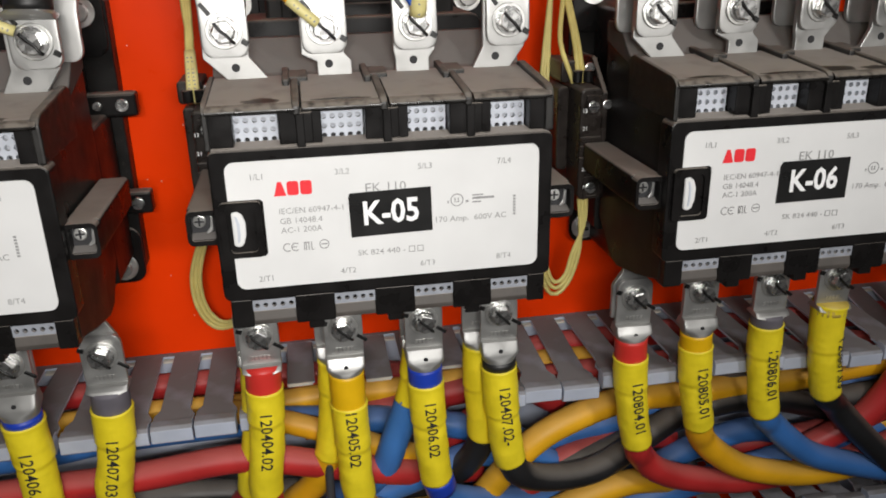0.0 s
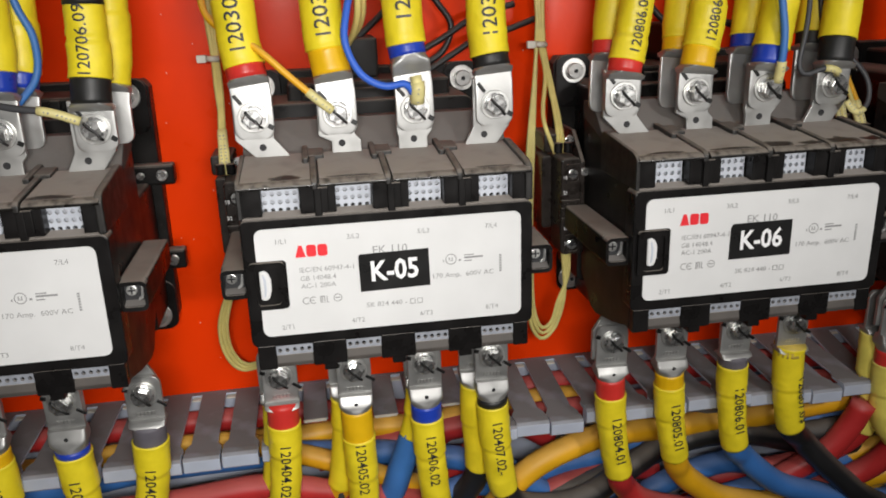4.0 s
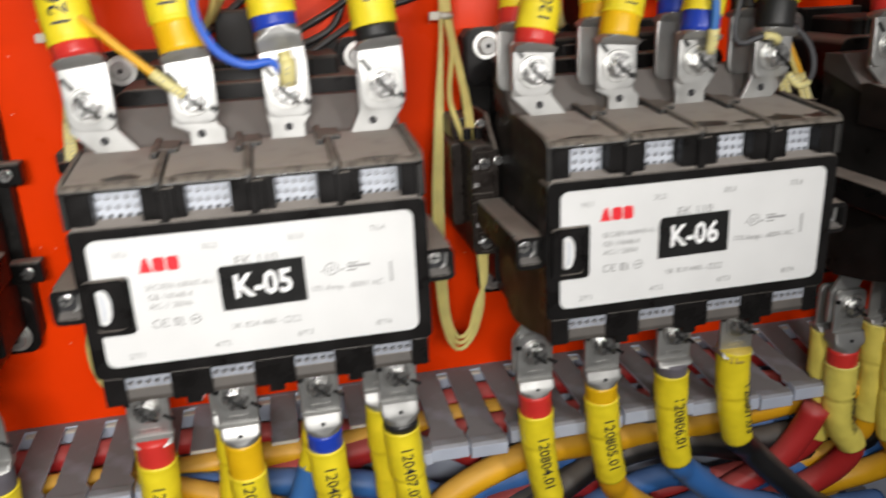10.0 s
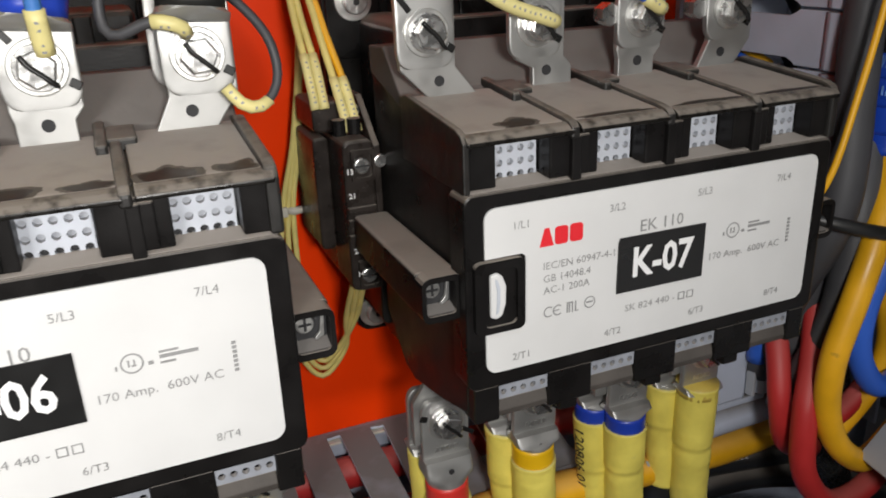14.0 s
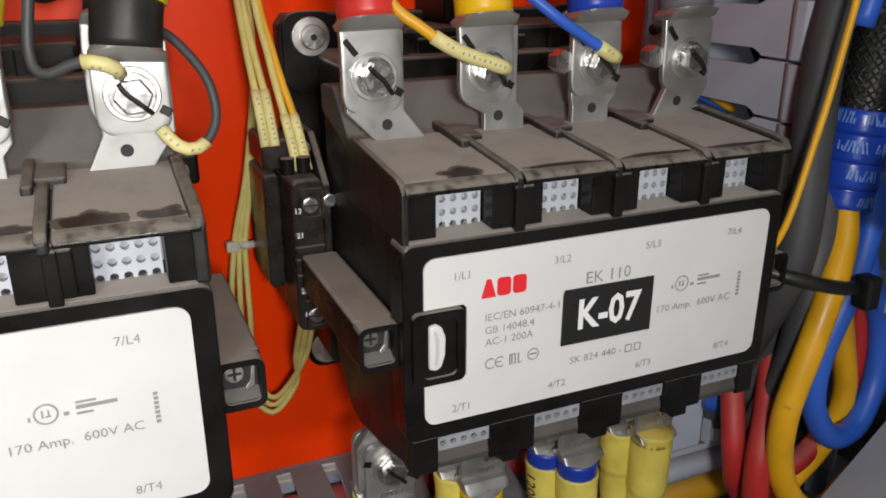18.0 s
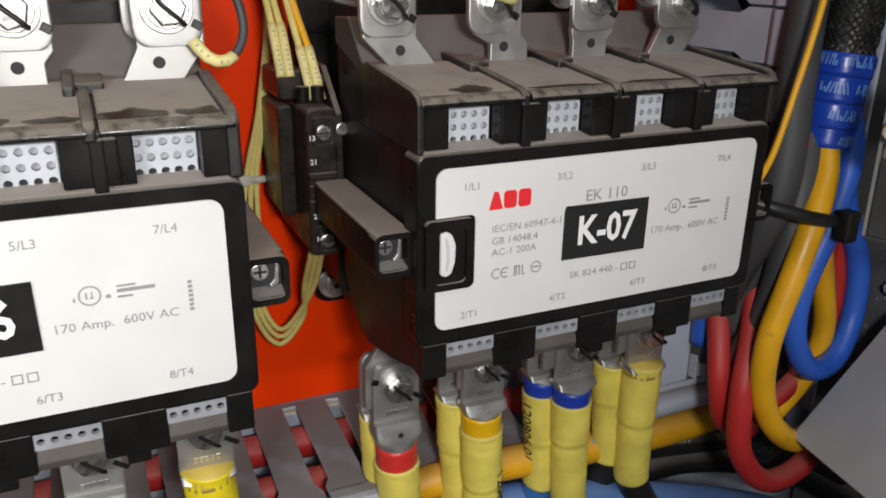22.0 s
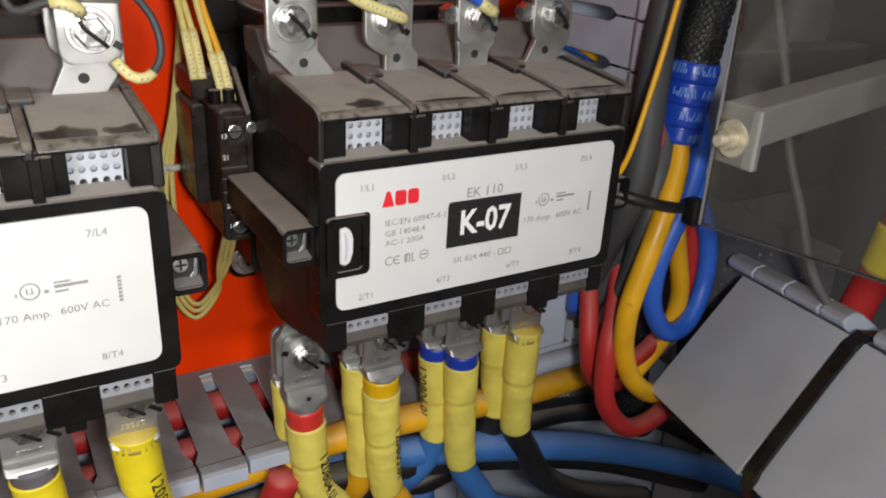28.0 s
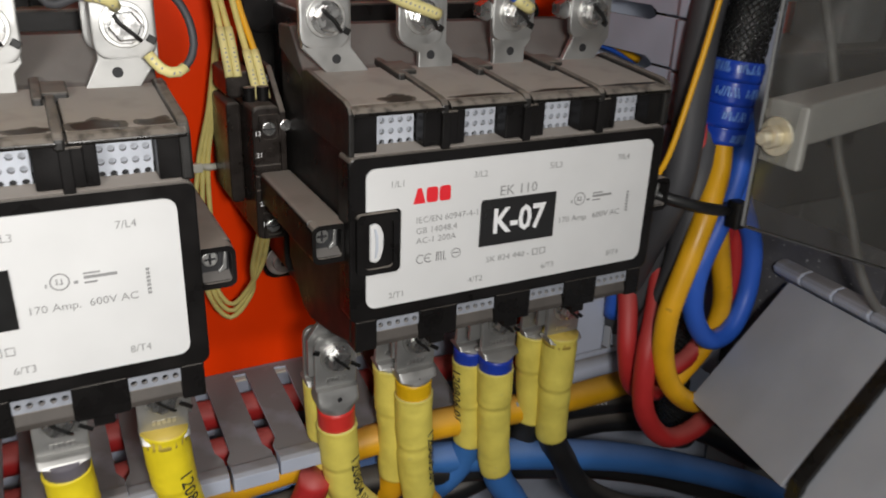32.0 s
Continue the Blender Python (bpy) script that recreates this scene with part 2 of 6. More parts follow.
_m1.inputs[0].default_value = 0.05
_l.new(_tr.outputs[0], _m1.inputs[1])
_l.new(_df.outputs[0], _m1.inputs[2])
_l.new(_fr.outputs[0], _m2.inputs[0])
_l.new(_m1.outputs[0], _m2.inputs[1])
_l.new(_gl.outputs[0], _m2.inputs[2])
_l.new(_m2.outputs[0], _n["Material Output"].inputs["Surface"])


# ---------------------------------------------------------------- mesh tools
def part(name, bm, material, parent=None, label="", smooth=False):
    me = bpy.data.meshes.new(name)
    bm.normal_update()
    bm.to_mesh(me)
    bm.free()
    me.materials.append(material)
    if smooth:
        for f in me.polygons:
            f.use_smooth = True
    ob = new(name, me)
    if parent:
        ob.parent = parent
    if label:
        ob["label"] = label
    return ob


def thing(name, label, category, group="", kind="", at=(0, 0, 0)):
    ob = new(name)
    ob.location = (at[0], at[1], Z + at[2])
    ob.empty_display_size = 0.01
    return tagged(ob, label, category, group, kind)


def box(x0, x1, y0, y1, z0, z1, bev=0.0, bm=None, seg=2):
    b = bmesh.new()
    bmesh.ops.create_cube(b, size=1)
    for v in b.verts:
        v.co = Vector(((x0 + x1) / 2 + v.co.x * (x1 - x0), (y0 + y1) / 2 + v.co.y * (y1 - y0), (z0 + z1) / 2 + v.co.z * (z1 - z0)))
    if bev:
        bmesh.ops.bevel(b, geom=b.edges[:], offset=bev, segments=seg, affect="EDGES", profile=0.5)
    return merge(bm, b)


def merge(bm, b):
    if bm is None:
        return b
    tmp = bpy.data.meshes.new("tmp")
    b.to_mesh(tmp)
    b.free()
    bm.from_mesh(tmp)
    bpy.data.meshes.remove(tmp)
    return bm


def moved(bm, m):
    bmesh.ops.transform(bm, matrix=m, verts=bm.verts[:])
    return bm


def prism(pts, lo, hi, axis="y", bev=0.0, bm=None):
    """A flat outline, pulled from lo to hi along an axis. For y the outline is (x, z), for x it is (y, z), for z it is (x, y)."""
    b = bmesh.new()

    def at(p, d):
        return {"y": (p[0], d, p[1]), "x": (d, p[0], p[1]), "z": (p[0], p[1], d)}[axis]

    a = [b.verts.new(at(p, lo)) for p in pts]
    c = [b.verts.new(at(p, hi)) for p in pts]
    b.faces.new(a)
    b.faces.new(c[::-1])
    for i in range(len(pts)):
        j = (i + 1) % len(pts)
        b.faces.new((a[j], a[i], c[i], c[j]))
    bmesh.ops.recalc_face_normals(b, faces=b.faces[:])
    if bev:
        bmesh.ops.bevel(b, geom=b.edges[:], offset=bev, segments=2, affect="EDGES", profile=0.5)
    return merge(bm, b)


def ring_frame(outer, inner, y0, y1):
    """A flat frame between two outlines of as many points, from y0 back to y1."""
    b = bmesh.new()
    n = len(outer)
    rings = [[b.verts.new((p[0], y, p[1])) for p in pts] for pts, y in ((outer, y0), (inner, y0), (inner, y1), (outer, y1))]
    for k in range(4):
        p, q = rings[k], rings[(k + 1) % 4]
        for i in range(n):
            j = (i + 1) % n
            b.faces.new((p[i], p[j], q[j], q[i]))
    bmesh.ops.recalc_face_normals(b, faces=b.faces[:])
    return b


def rounded(x0, x1, z0, z1, r, n=5):
    out = []
    for cx, cz, a0 in ((x1 - r, z1 - r, 0), (x0 + r, z1 - r, 90), (x0 + r, z0 + r, 180), (x1 - r, z0 + r, 270)):
        for i in range(n + 1):
            a = radians(a0 + 90 * i / n)
            out.append((cx + r * math.cos(a), cz + r * math.sin(a)))
    return out


def disc(r, depth, n=20, m=None, bm=None, r2=None, bev=0.0):
    """A short cylinder whose axis is y, from y = 0 back to y = depth."""
    b = bmesh.new()
    bmesh.ops.create_cone(b, cap_ends=True, segments=n, radius1=r, radius2=r if r2 is None else r2, depth=depth)
    moved(b, Matrix.Translation((0, depth / 2, 0)) @ pose(0, 0, 0, 90, 0, 0) @ Matrix.Rotation(math.pi, 4, "X"))
    if bev:
        bmesh.ops.bevel(b, geom=[e for e in b.edges if len(e.link_faces) == 2 and e.calc_face_angle(0) > 0.6], offset=bev, segments=2, affect="EDGES", profile=0.5)
    if m:
        moved(b, m)
    return merge(bm, b)


def curve_points(pts, step=0.004):
    """A smooth line through the points."""
    p = [Vector(q) for q in pts]
    p = [2 * p[0] - p[1]] + p + [2 * p[-1] - p[-2]]
    out = []
    for i in range(1, len(p) - 2):
        a, b, c, d = p[i - 1:i + 3]
        n = max(2, int((c - b).length / step))
        for k in range(n):
            t = k / n
            out.append(0.5 * (2 * b + (c - a) * t + (2 * a - 5 * b + 4 * c - d) * t * t + (3 * b - a - 3 * c + d) * t ** 3))
    out.append(p[-2])
    return out


class Line:
    """A smooth line with a frame: its side is as near to +x as can be and its front looks to -y."""

    def __init__(self, pts, step=0.004):
        self.p = curve_points(pts, step)
        self.s = [0.0]
        for a, b in zip(self.p, self.p[1:]):
            self.s.append(self.s[-1] + (b - a).length)
        self.length = self.s[-1]
        self.t = []
        for i in range(len(self.p)):
            self.t.append((self.p[min(i + 1, len(self.p) - 1)] - self.p[max(i - 1, 0)]).normalized())
        front = Vector((0, -1, 0))
        if abs(self.t[0].y) > 0.9:
            front = Vector((0, 0, 1))
        self.f = []
        for t in self.t:
            front = (front - t * front.dot(t)).normalized()
            self.f.append(front.copy())

    def at(self, s):
        s = min(max(s, 0), self.length)
        i = 0
        lo, hi = 0, len(self.s) - 1
        while hi - lo > 1:
            mid = (lo + hi) // 2
            if self.s[mid] <= s:
                lo = mid
            else:
                hi = mid
        i = lo
        k = (s - self.s[i]) / max(self.s[i + 1] - self.s[i], 1e-9)
        c, t, f = self.p[i].lerp(self.p[i + 1], k), self.t[i].lerp(self.t[i + 1], k).normalized(), self.f[i].lerp(self.f[i + 1], k).normalized()
        f = (f - t * f.dot(t)).normalized()
        return c, t, f, f.cross(t)


def tube(line, s0, s1, r, n=14, step=0.004, bm=None, wobble=0.0, seed=0.0, caps=True, flat=None):
    """A tube along a line between two lengths. r: a radius, or a function of the length. flat: a function that gives width and thickness."""
    b = bm or bmesh.new()
    k = max(2, int((s1 - s0) / step) + 1)
    last = None
    for i in range(k):
        s = s0 + (s1 - s0) * i / (k - 1)
        c, t, f, side = line.at(s)
        rr = r(s) if callable(r) else r
        w, h = flat(s) if flat else (rr, rr)
        ring = []
        for j in range(n):
            a = 2 * math.pi * j / n
            x, y = math.cos(a), math.sin(a)
            q = 1.0
            if wobble:
                q += wobble * (noise.noise(Vector((x * 1.3 + seed, y * 1.3, s * 90))) + 0.45 * noise.noise(Vector((x * 3.1 + seed, y * 3.1, s * 330))))
            ring.append(b.verts.new(c + side * (w * x * q) + f * (h * y * q)))
        if last:
            for j in range(n):
                b.faces.new((last[j], last[(j + 1) % n], ring[(j + 1) % n], ring[j]))
        elif caps:
            b.faces.new(ring[::-1])
        last = ring
    if caps:
        b.faces.new(last)
    return b


_letters = {}


def lettering(text, size, heavy=0.0, spacing=1.0):
    """Flat letters as (points, faces), centred, x to the right and z up."""
    key = (text, size, heavy, spacing)
    if key not in _letters:
        c = bpy.data.curves.new("letters", "FONT")
        c.body, c.size, c.offset, c.space_character, c.resolution_u = text, 1.0, heavy, spacing, 2
        c.align_x, c.align_y = "CENTER", "CENTER"
        ob = bpy.data.objects.new("letters", c)
        scene.collection.objects.link(ob)
        ev = ob.evaluated_get(bpy.context.evaluated_depsgraph_get())
        me = ev.to_mesh()
        _letters[key] = ([(v.co.x * size, v.co.y * size) for v in me.vertices], [tuple(f.vertices) for f in me.polygons])
        ev.to_mesh_clear()
        bpy.data.objects.remove(ob)
        bpy.data.curves.remove(c)
    return _letters[key]


def flat_text(text, size, x, y, z, heavy=0.0, turn=0, bm=None, spacing=1.0, left=False, wide=1.0):
    pts, faces = lettering(text, size, heavy, spacing)
    b = bm or bmesh.new()
    ca, sa = math.cos(radians(turn)), math.sin(radians(turn))
    dx = -min(p[0] for p in pts) if left else 0
    vs = [b.verts.new((x + ca * (u + dx) * wide - sa * v, y, z + sa * (u + dx) * wide + ca * v)) for u, v in pts]
    for f in faces:
        try:
            b.faces.new([vs[i] for i in f])
        except ValueError:
            pass
    return b


def wrapped_text(text, size, line, s, r, turn, heavy=0.0, around=0.0, spacing=1.0):
    """Letters laid on a tube. turn 1: they read along the line, -1: against it."""
    pts, faces = lettering(text, size, heavy, spacing)
    b = bmesh.new()
    vs = []
    for u, v in pts:
        c, t, f, side = line.at(s + turn * u)
        a = around + turn * v / r
        vs.append(b.verts.new(c + (side * math.sin(a) + f * math.cos(a)) * r))
    for f in faces:
        try:
            b.faces.new([vs[i] for i in f])
        except ValueError:
            pass
    return b


def holed_plate(nx, nz, x0, x1, z0, z1, y, depth, r):
    """A plate that faces -y with a row or field of eight-sided holes."""
    b = bmesh.new()
    w, h = (x1 - x0) / nx, (z1 - z0) / nz
    for i in range(nx):
        for k in range(nz):
            cx, cz = x0 + (i + 0.5) * w, z0 + (k + 0.5) * h
            q = [(w / 2, 0), (w / 2, h / 2), (0, h / 2), (-w / 2, h / 2), (-w / 2, 0), (-w / 2, -h / 2), (0, -h / 2), (w / 2, -h / 2)]
            o = [b.verts.new((cx + u, y, cz + v)) for u, v in q]
            a = [b.verts.new((cx + r * math.cos(j * math.pi / 4), y, cz + r * math.sin(j * math.pi / 4))) for j in range(8)]
            d = [b.verts.new((cx + r * math.cos(j * math.pi / 4), y + depth, cz + r * math.sin(j * math.pi / 4))) for j in range(8)]
            for j in range(8):
                m = (j + 1) % 8
                b.faces.new((o[j], o[m], a[m], a[j]))
                b.faces.new((a[j], a[m], d[m], d[j]))
    bmesh.ops.remove_doubles(b, verts=b.verts[:], dist=1e-6)
    bmesh.ops.recalc_face_normals(b, faces=b.faces[:])
    return b


# ---------------------------------------------------------------- the setting
PLATE = 0.15   # front of the mounting plate
KX = (-0.2102, 0.0, 0.2037, 0.4080)
KY = (-0.0007, 0.0, -0.0028, 0.0029)
KZ = (-0.0013, 0.0, 0.0012, 0.0013)


def slab(name, x0, x1, y0, y1, z0, z1, material, label, category, bev=0.0):
    ob = part(name, box(x0, x1, y0, y1, z0, z1, bev), material)
    ob.location.z = Z
    return tagged(ob, label, category, kind="structure")


slab("mounting_plate", -0.55, 0.78, PLATE, PLATE + 0.003, -0.7, 0.7, ORANGE, "glossy orange enamelled steel mounting plate", "panel")
slab("cabinet_wall_back", -0.6, 0.9, 0.2, 0.203, -0.9, 0.9, CABIN, "grey painted steel cabinet back", "wall")
slab("cabinet_wall_west", -0.603, -0.6, -0.1, 0.2, -0.9, 0.9, CABIN, "grey painted steel cabinet side", "wall")
slab("cabinet_wall_east", 0.9, 0.903, -0.1, 0.2, -0.9, 0.9, CABIN, "grey painted steel cabinet side", "wall")
slab("cabinet_top", -0.603, 0.903, -0.1, 0.203, 0.9, 0.903, CABIN, "grey painted steel cabinet roof", "panel")
slab("cabinet_bottom", -0.603, 0.903, -0.1, 0.203, -0.903, -0.9, CABIN, "grey painted steel cabinet bottom", "panel")
slab("floor", -2.5, 3.0, -2.6, 0.6, -1.25, -1.2, CONC, "bare grey concrete floor", "floor")
slab("ceiling", -2.5, 3.0, -2.6, 0.6, 1.6, 1.65, WALLP, "plain painted ceiling", "ceiling")
slab("wall_north", -2.5, 3.0, 0.6, 0.65, -1.2, 1.6, WALLP, "plain painted wall behind the cabinet", "wall")
slab("wall_south", -2.5, 3.0, -2.65, -2.6, -1.2, 1.6, WALLP, "plain painted wall", "wall")
slab("wall_west", -2.55, -2.5, -2.6, 0.6, -1.2, 1.6, WALLP, "plain painted wall", "wall")
slab("wall_east", 3.0, 3.05, -2.6, 0.6, -1.2, 1.6, WALLP, "plain painted wall", "wall")


# ---------------------------------------------------------------- contactors
WIN = ((-0.0628, -0.0440), (-0.0263, -0.0080), (0.0103, 0.0283), (0.0465, 0.0640))
POLE = (-0.0535, -0.0172, 0.0193, 0.0553)
EDGE = (-0.0352, 0.0012, 0.0374)
SKEW = (-0.0657, -0.0222, 0.0203, 0.0635)
LUGX = ((-0.0657, -0.0215, 0.0210, 0.0662), (-0.0650, -0.0212, 0.0206, 0.0647), (-0.0658, -0.0228, 0.0205, 0.0627), (-0.0675, -0.0260, 0.0185, 0.0592))


def bolt_head(parent, m, r=0.0056, washer=0.0078, mark=35):
    w = part("washer", disc(washer, 0.0012, 28, m @ pose(0, -0.0012, 0), bev=0.0003), STEEL, parent, smooth=False)
    part("spring_washer", disc(r * 1.18, 0.0012, 24, m @ pose(0, -0.0024, 0), bev=0.0003), BRIGHT, parent)
    b = disc(r, 0.0042, 6, m @ pose(0, -0.0066, 0), bev=0.0006)
    part("hex_head", b, BRIGHT, parent)
    return w


def contactor():
    root = thing("contactor", "black four-pole contactor with white front label, dusty on top", "contactor", "contactors on the plate")
    # housing, seen from the side as (y, z)
    prof = [(0.005, -0.046), (0.03, -0.0535), (0.058, -0.0595), (0.068, -0.058), (0.088, -0.040), (0.088, 0.0690), (0.071, 0.0700),
            (0.055, 0.0555), (0.046, 0.0535), (0.0125, 0.0500), (0.0125, 0.0325), (0.005, 0.0320)]
    part("housing", prism(prof, -0.0725, 0.0725, "x", 0.0009), BLACKG, root, "glossy black moulded housing")
    # the dusty slope behind the terminals
    part("arc_chamber", prism([(0.049, 0.0545), (0.0555, 0.0565), (0.0712, 0.0712), (0.0872, 0.0702), (0.0872, 0.060), (0.05, 0.050)], -0.0735, 0.0735, "x", 0.0008),
         WEDGE, root, "dust-covered grey arc chamber")
    # pole covers with their front lips
    xs = (-0.0745, *EDGE, 0.0745)
    for i in range(4):
        a, c = xs[i] + 0.0012, xs[i + 1] - 0.0012
        part("pole_cover", prism([(0.0008, 0.0490), (0.0008, 0.0502), (0.004, 0.0520), (0.047, 0.0560), (0.05, 0.0562), (0.05, 0.0500), (0.004, 0.0490)], a, c, "x", 0.0006),
             DUSTY, root, "dusty grey pole cover")
        part("cover_lip", prism([(-0.0016, 0.0486), (-0.0016, 0.0500), (0.0002, 0.0514), (0.0024, 0.0521), (0.0032, 0.0520), (0.0032, 0.0486)], a, c, "x", 0.0004), LIP, root, "glossy black front lip")
    for x in EDGE:
        b = prism([(-0.0016, 0.0470), (-0.0016, 0.0508), (0.0006, 0.0526), (0.005, 0.0534), (0.038, 0.0566), (0.038, 0.0500)], x - 0.0028, x + 0.0005, "x", 0.0009)
        prism([(0.030, 0.0530), (0.030, 0.0570), (0.056, 0.0592), (0.056, 0.0530)], x - 0.0064, x - 0.0032, "x", 0.0008, b)
        prism([(0.037, 0.0530), (0.037, 0.0570), (0.052, 0.0582), (0.052, 0.0530)], x - 0.0036, x + 0.0050, "x", 0.0008, b)
        part("partition_rib", b, RIB, root, "worn black partition rib")
        part("joint_tongue", box(x - 0.0018, x + 0.0018, -0.0008, 0.006, 0.0335, 0.0480, 0.0005), BLACK, root)
    for x, s, wide, up in ((-0.0745, 1, 0.0022, 0.0), (0.0745, -1, 0.0038, 0.0008)):
        part("end_cheek", prism([(-0.0006, 0.034), (-0.0006, 0.0498), (0.0014, 0.0521 + up), (0.005, 0.0534 + up), (0.047, 0.0575 + up), (0.052, 0.0560), (0.052, 0.034)], x, x + s * wide, "x", 0.0005 + 0.6 * up), RIB, root)
    # upper front: posts between the vents
    spans = [(-0.0743, WIN[0][0])] + [(WIN[i][1], WIN[i + 1][0]) for i in range(3)] + [(WIN[3][1], 0.0743)]
    for i, (a, c) in enumerate(spans):
        b = box(a, c, 0.0012, 0.013, 0.0346, 0.0492, 0.0006)
        if 0 < i < 4:
            box((a + c) / 2 + 0.0012, (a + c) / 2 + 0.0052, 0.0, 0.012, 0.0350, 0.0480, 0.0006, b)
        part("front_post", b, BLACK, root)
    for a, c in WIN:
        g = part("arc_vent", holed_plate(5, 3, a - 0.0006, c - 0.0006, 0.0336, 0.0462, 0.0090, 0.0024, 0.00122), GRID, root, "pale grey perforated vent")
        # light painted into the hole backs: upper rows lit, lowest row in shade
        part("vent_back", box(a - 0.001, c + 0.001, 0.0114, 0.0122, 0.0380, 0.0486), VENT, root)
        part("vent_back_shade", box(a - 0.001, c + 0.001, 0.0114, 0.0122, 0.0330, 0.0379), HOLE, root)
    part("cover_ledge", prism([(0.0004, 0.0325), (0.0004, 0.0340), (0.0095, 0.0352), (0.0095, 0.0325)], -0.0725, 0.0725, "x", 0.0002), DUSTY, root, "dusty ledge under the vents")
    # front cover
    part("front_cover", prism(rounded(-0.0745, 0.0745, -0.0345, 0.0338, 0.0035), 0.0, 0.012, "y", 0.0008), BLACK, root, "black front cover")
    # lower front
    lows = [(-0.0722, WIN[0][0])] + [(WIN[i][1], WIN[i + 1][0]) for i in range(3)] + [(WIN[3][1], 0.0722)]
    for i, (a, c) in enumerate(lows):
        b = box(a, c, 0.0004, 0.014, -0.0480, -0.0340, 0.0007)
        if 0 < i < 4:
            box(EDGE[i - 1] - 0.0035, EDGE[i - 1] + 0.0035, 0.0008, 0.014, -0.0515, -0.0460, 0.0006, b)
        part("lower_post", b, BLACK, root)
    for a, c in WIN:
        part("lower_vent", holed_plate(5, 1, a, c, -0.0404, -0.0352, 0.0012, 0.0020, 0.00115), VENTL, root, "pale grey perforated vent")
        part("vent_sill", prism([(0.0040, -0.0404), (0.0020, -0.0408), (0.0008, -0.0450), (0.0012, -0.0472), (0.014, -0.0472), (0.014, -0.0404)], a, c, "x", 0.0003), DUSTY, root)
    # label with its notch
    lab = [(-0.0680, 0.0122), (-0.0548, 0.0122), (-0.0535, 0.0110), (-0.0535, -0.0125), (-0.0548, -0.0138), (-0.0680, -0.0138)]
    out = rounded(-0.0680, 0.0680, -0.0287, 0.0287, 0.004)
    k = next(i for i, p in enumerate(out) if p[0] < -0.0679 and p[1] < 0)
    out = out[:k] + lab + out[k:]
    label = part("front_label", prism(out, -0.0007, 0.0006, "y"), LABEL, root, "white printed front label")
    fr = ring_frame(rounded(-0.0722, -0.0545, -0.0133, 0.0117, 0.0022), rounded(-0.0690, -0.0572, -0.0110, 0.0090, 0.0022), -0.0022, 0.001)
    frame_ob = part("indicator_frame", fr, BLACK, root, "raised black indicator frame")
    part("indicator_recess", prism(rounded(-0.0692, -0.0570, -0.0112, 0.0092, 0.001), -0.0010, -0.0008, "y"), BLACK, frame_ob, "dark recess")
    flag = [(-0.0672, -0.0072), (-0.0650, -0.0082), (-0.0630, -0.0070), (-0.0617, -0.0030), (-0.0615, 0.0030), (-0.0628, 0.0066), (-0.0648, 0.0080), (-0.0672, 0.0074)]
    part("indicator_flag", prism(flag, -0.0030, -0.0012, "y", 0.0007), LABEL, frame_ob, "white position flag")
    part("flag_ridge", prism([(-0.0656, -0.0060), (-0.0646, -0.0056), (-0.0640, -0.0020), (-0.0640, 0.0028), (-0.0648, 0.0058), (-0.0658, 0.0062), (-0.0652, 0.0020), (-0.0652, -0.0020)], -0.0034, -0.0030, "y", 0.0002), GRID, frame_ob)
    # printing
    y = -0.0010
    b = bmesh.new()
    for i, (x, t, q, d) in enumerate(((-0.0552, "1/L1", "2/T1", -0.0243), (-0.0193, "3/L2", "4/T2", -0.0238), (0.0166, "5/L3", "6/T3", -0.0234), (0.0519, "7/L4", "8/T4", -0.0231))):
        flat_text(t, 0.0037, x, y, 0.0219, bm=b)
        flat_text(q, 0.0037, x, y, d, bm=b)
    flat_text("EK 110", 0.0060, -0.0010, y, 0.0136, bm=b, wide=1.04)
    for t, z in (("IEC/EN 60947-4-1", 0.0060), ("GB 14048.4", 0.0015), ("AC-1 200A", -0.0027)):
        flat_text(t, 0.0037, -0.0471, y, z, bm=b, left=True, wide=1.03)
    flat_text("SK 824 440 -", 0.0037, -0.0040, y, -0.0160, bm=b, wide=1.1)
    for x in (0.0082, 0.0120):
        for a in (box(x, x + 0.0028, y, y + 0.0002, -0.0174, -0.0171), box(x, x + 0.0028, y, y + 0.0002, -0.0148, -0.0145),
                  box(x, x + 0.0003, y, y + 0.0002, -0.0174, -0.0145), box(x + 0.0025, x + 0.0028, y, y + 0.0002, -0.0174, -0.0145)):
            merge(b, a)
    flat_text("170 Amp.  600V AC", 0.0038, 0.0366, y, -0.0033, bm=b, wide=1.06)
    # certification marks, as plain rings, arcs and bars
    for cx, cz, r, w, a0, a1 in ((-0.0450, -0.0105, 0.0020, 0.0005, 50, 310), (-0.0415, -0.0105, 0.0020, 0.0005, 50, 310), (0.0305, 0.0054, 0.0030, 0.0005, 0, 360), (-0.0291, -0.0102, 0.0022, 0.0004, 0, 360)):
        for i in range(16):
            a, c = radians(a0 + (a1 - a0) * i / 16), radians(a0 + (a1 - a0) * (i + 1) / 16)
            b.faces.new([b.verts.new((cx + q * math.cos(e), y, cz + q * math.sin(e))) for q, e in ((r, a), (r, c), (r - w, c), (r - w, a))])
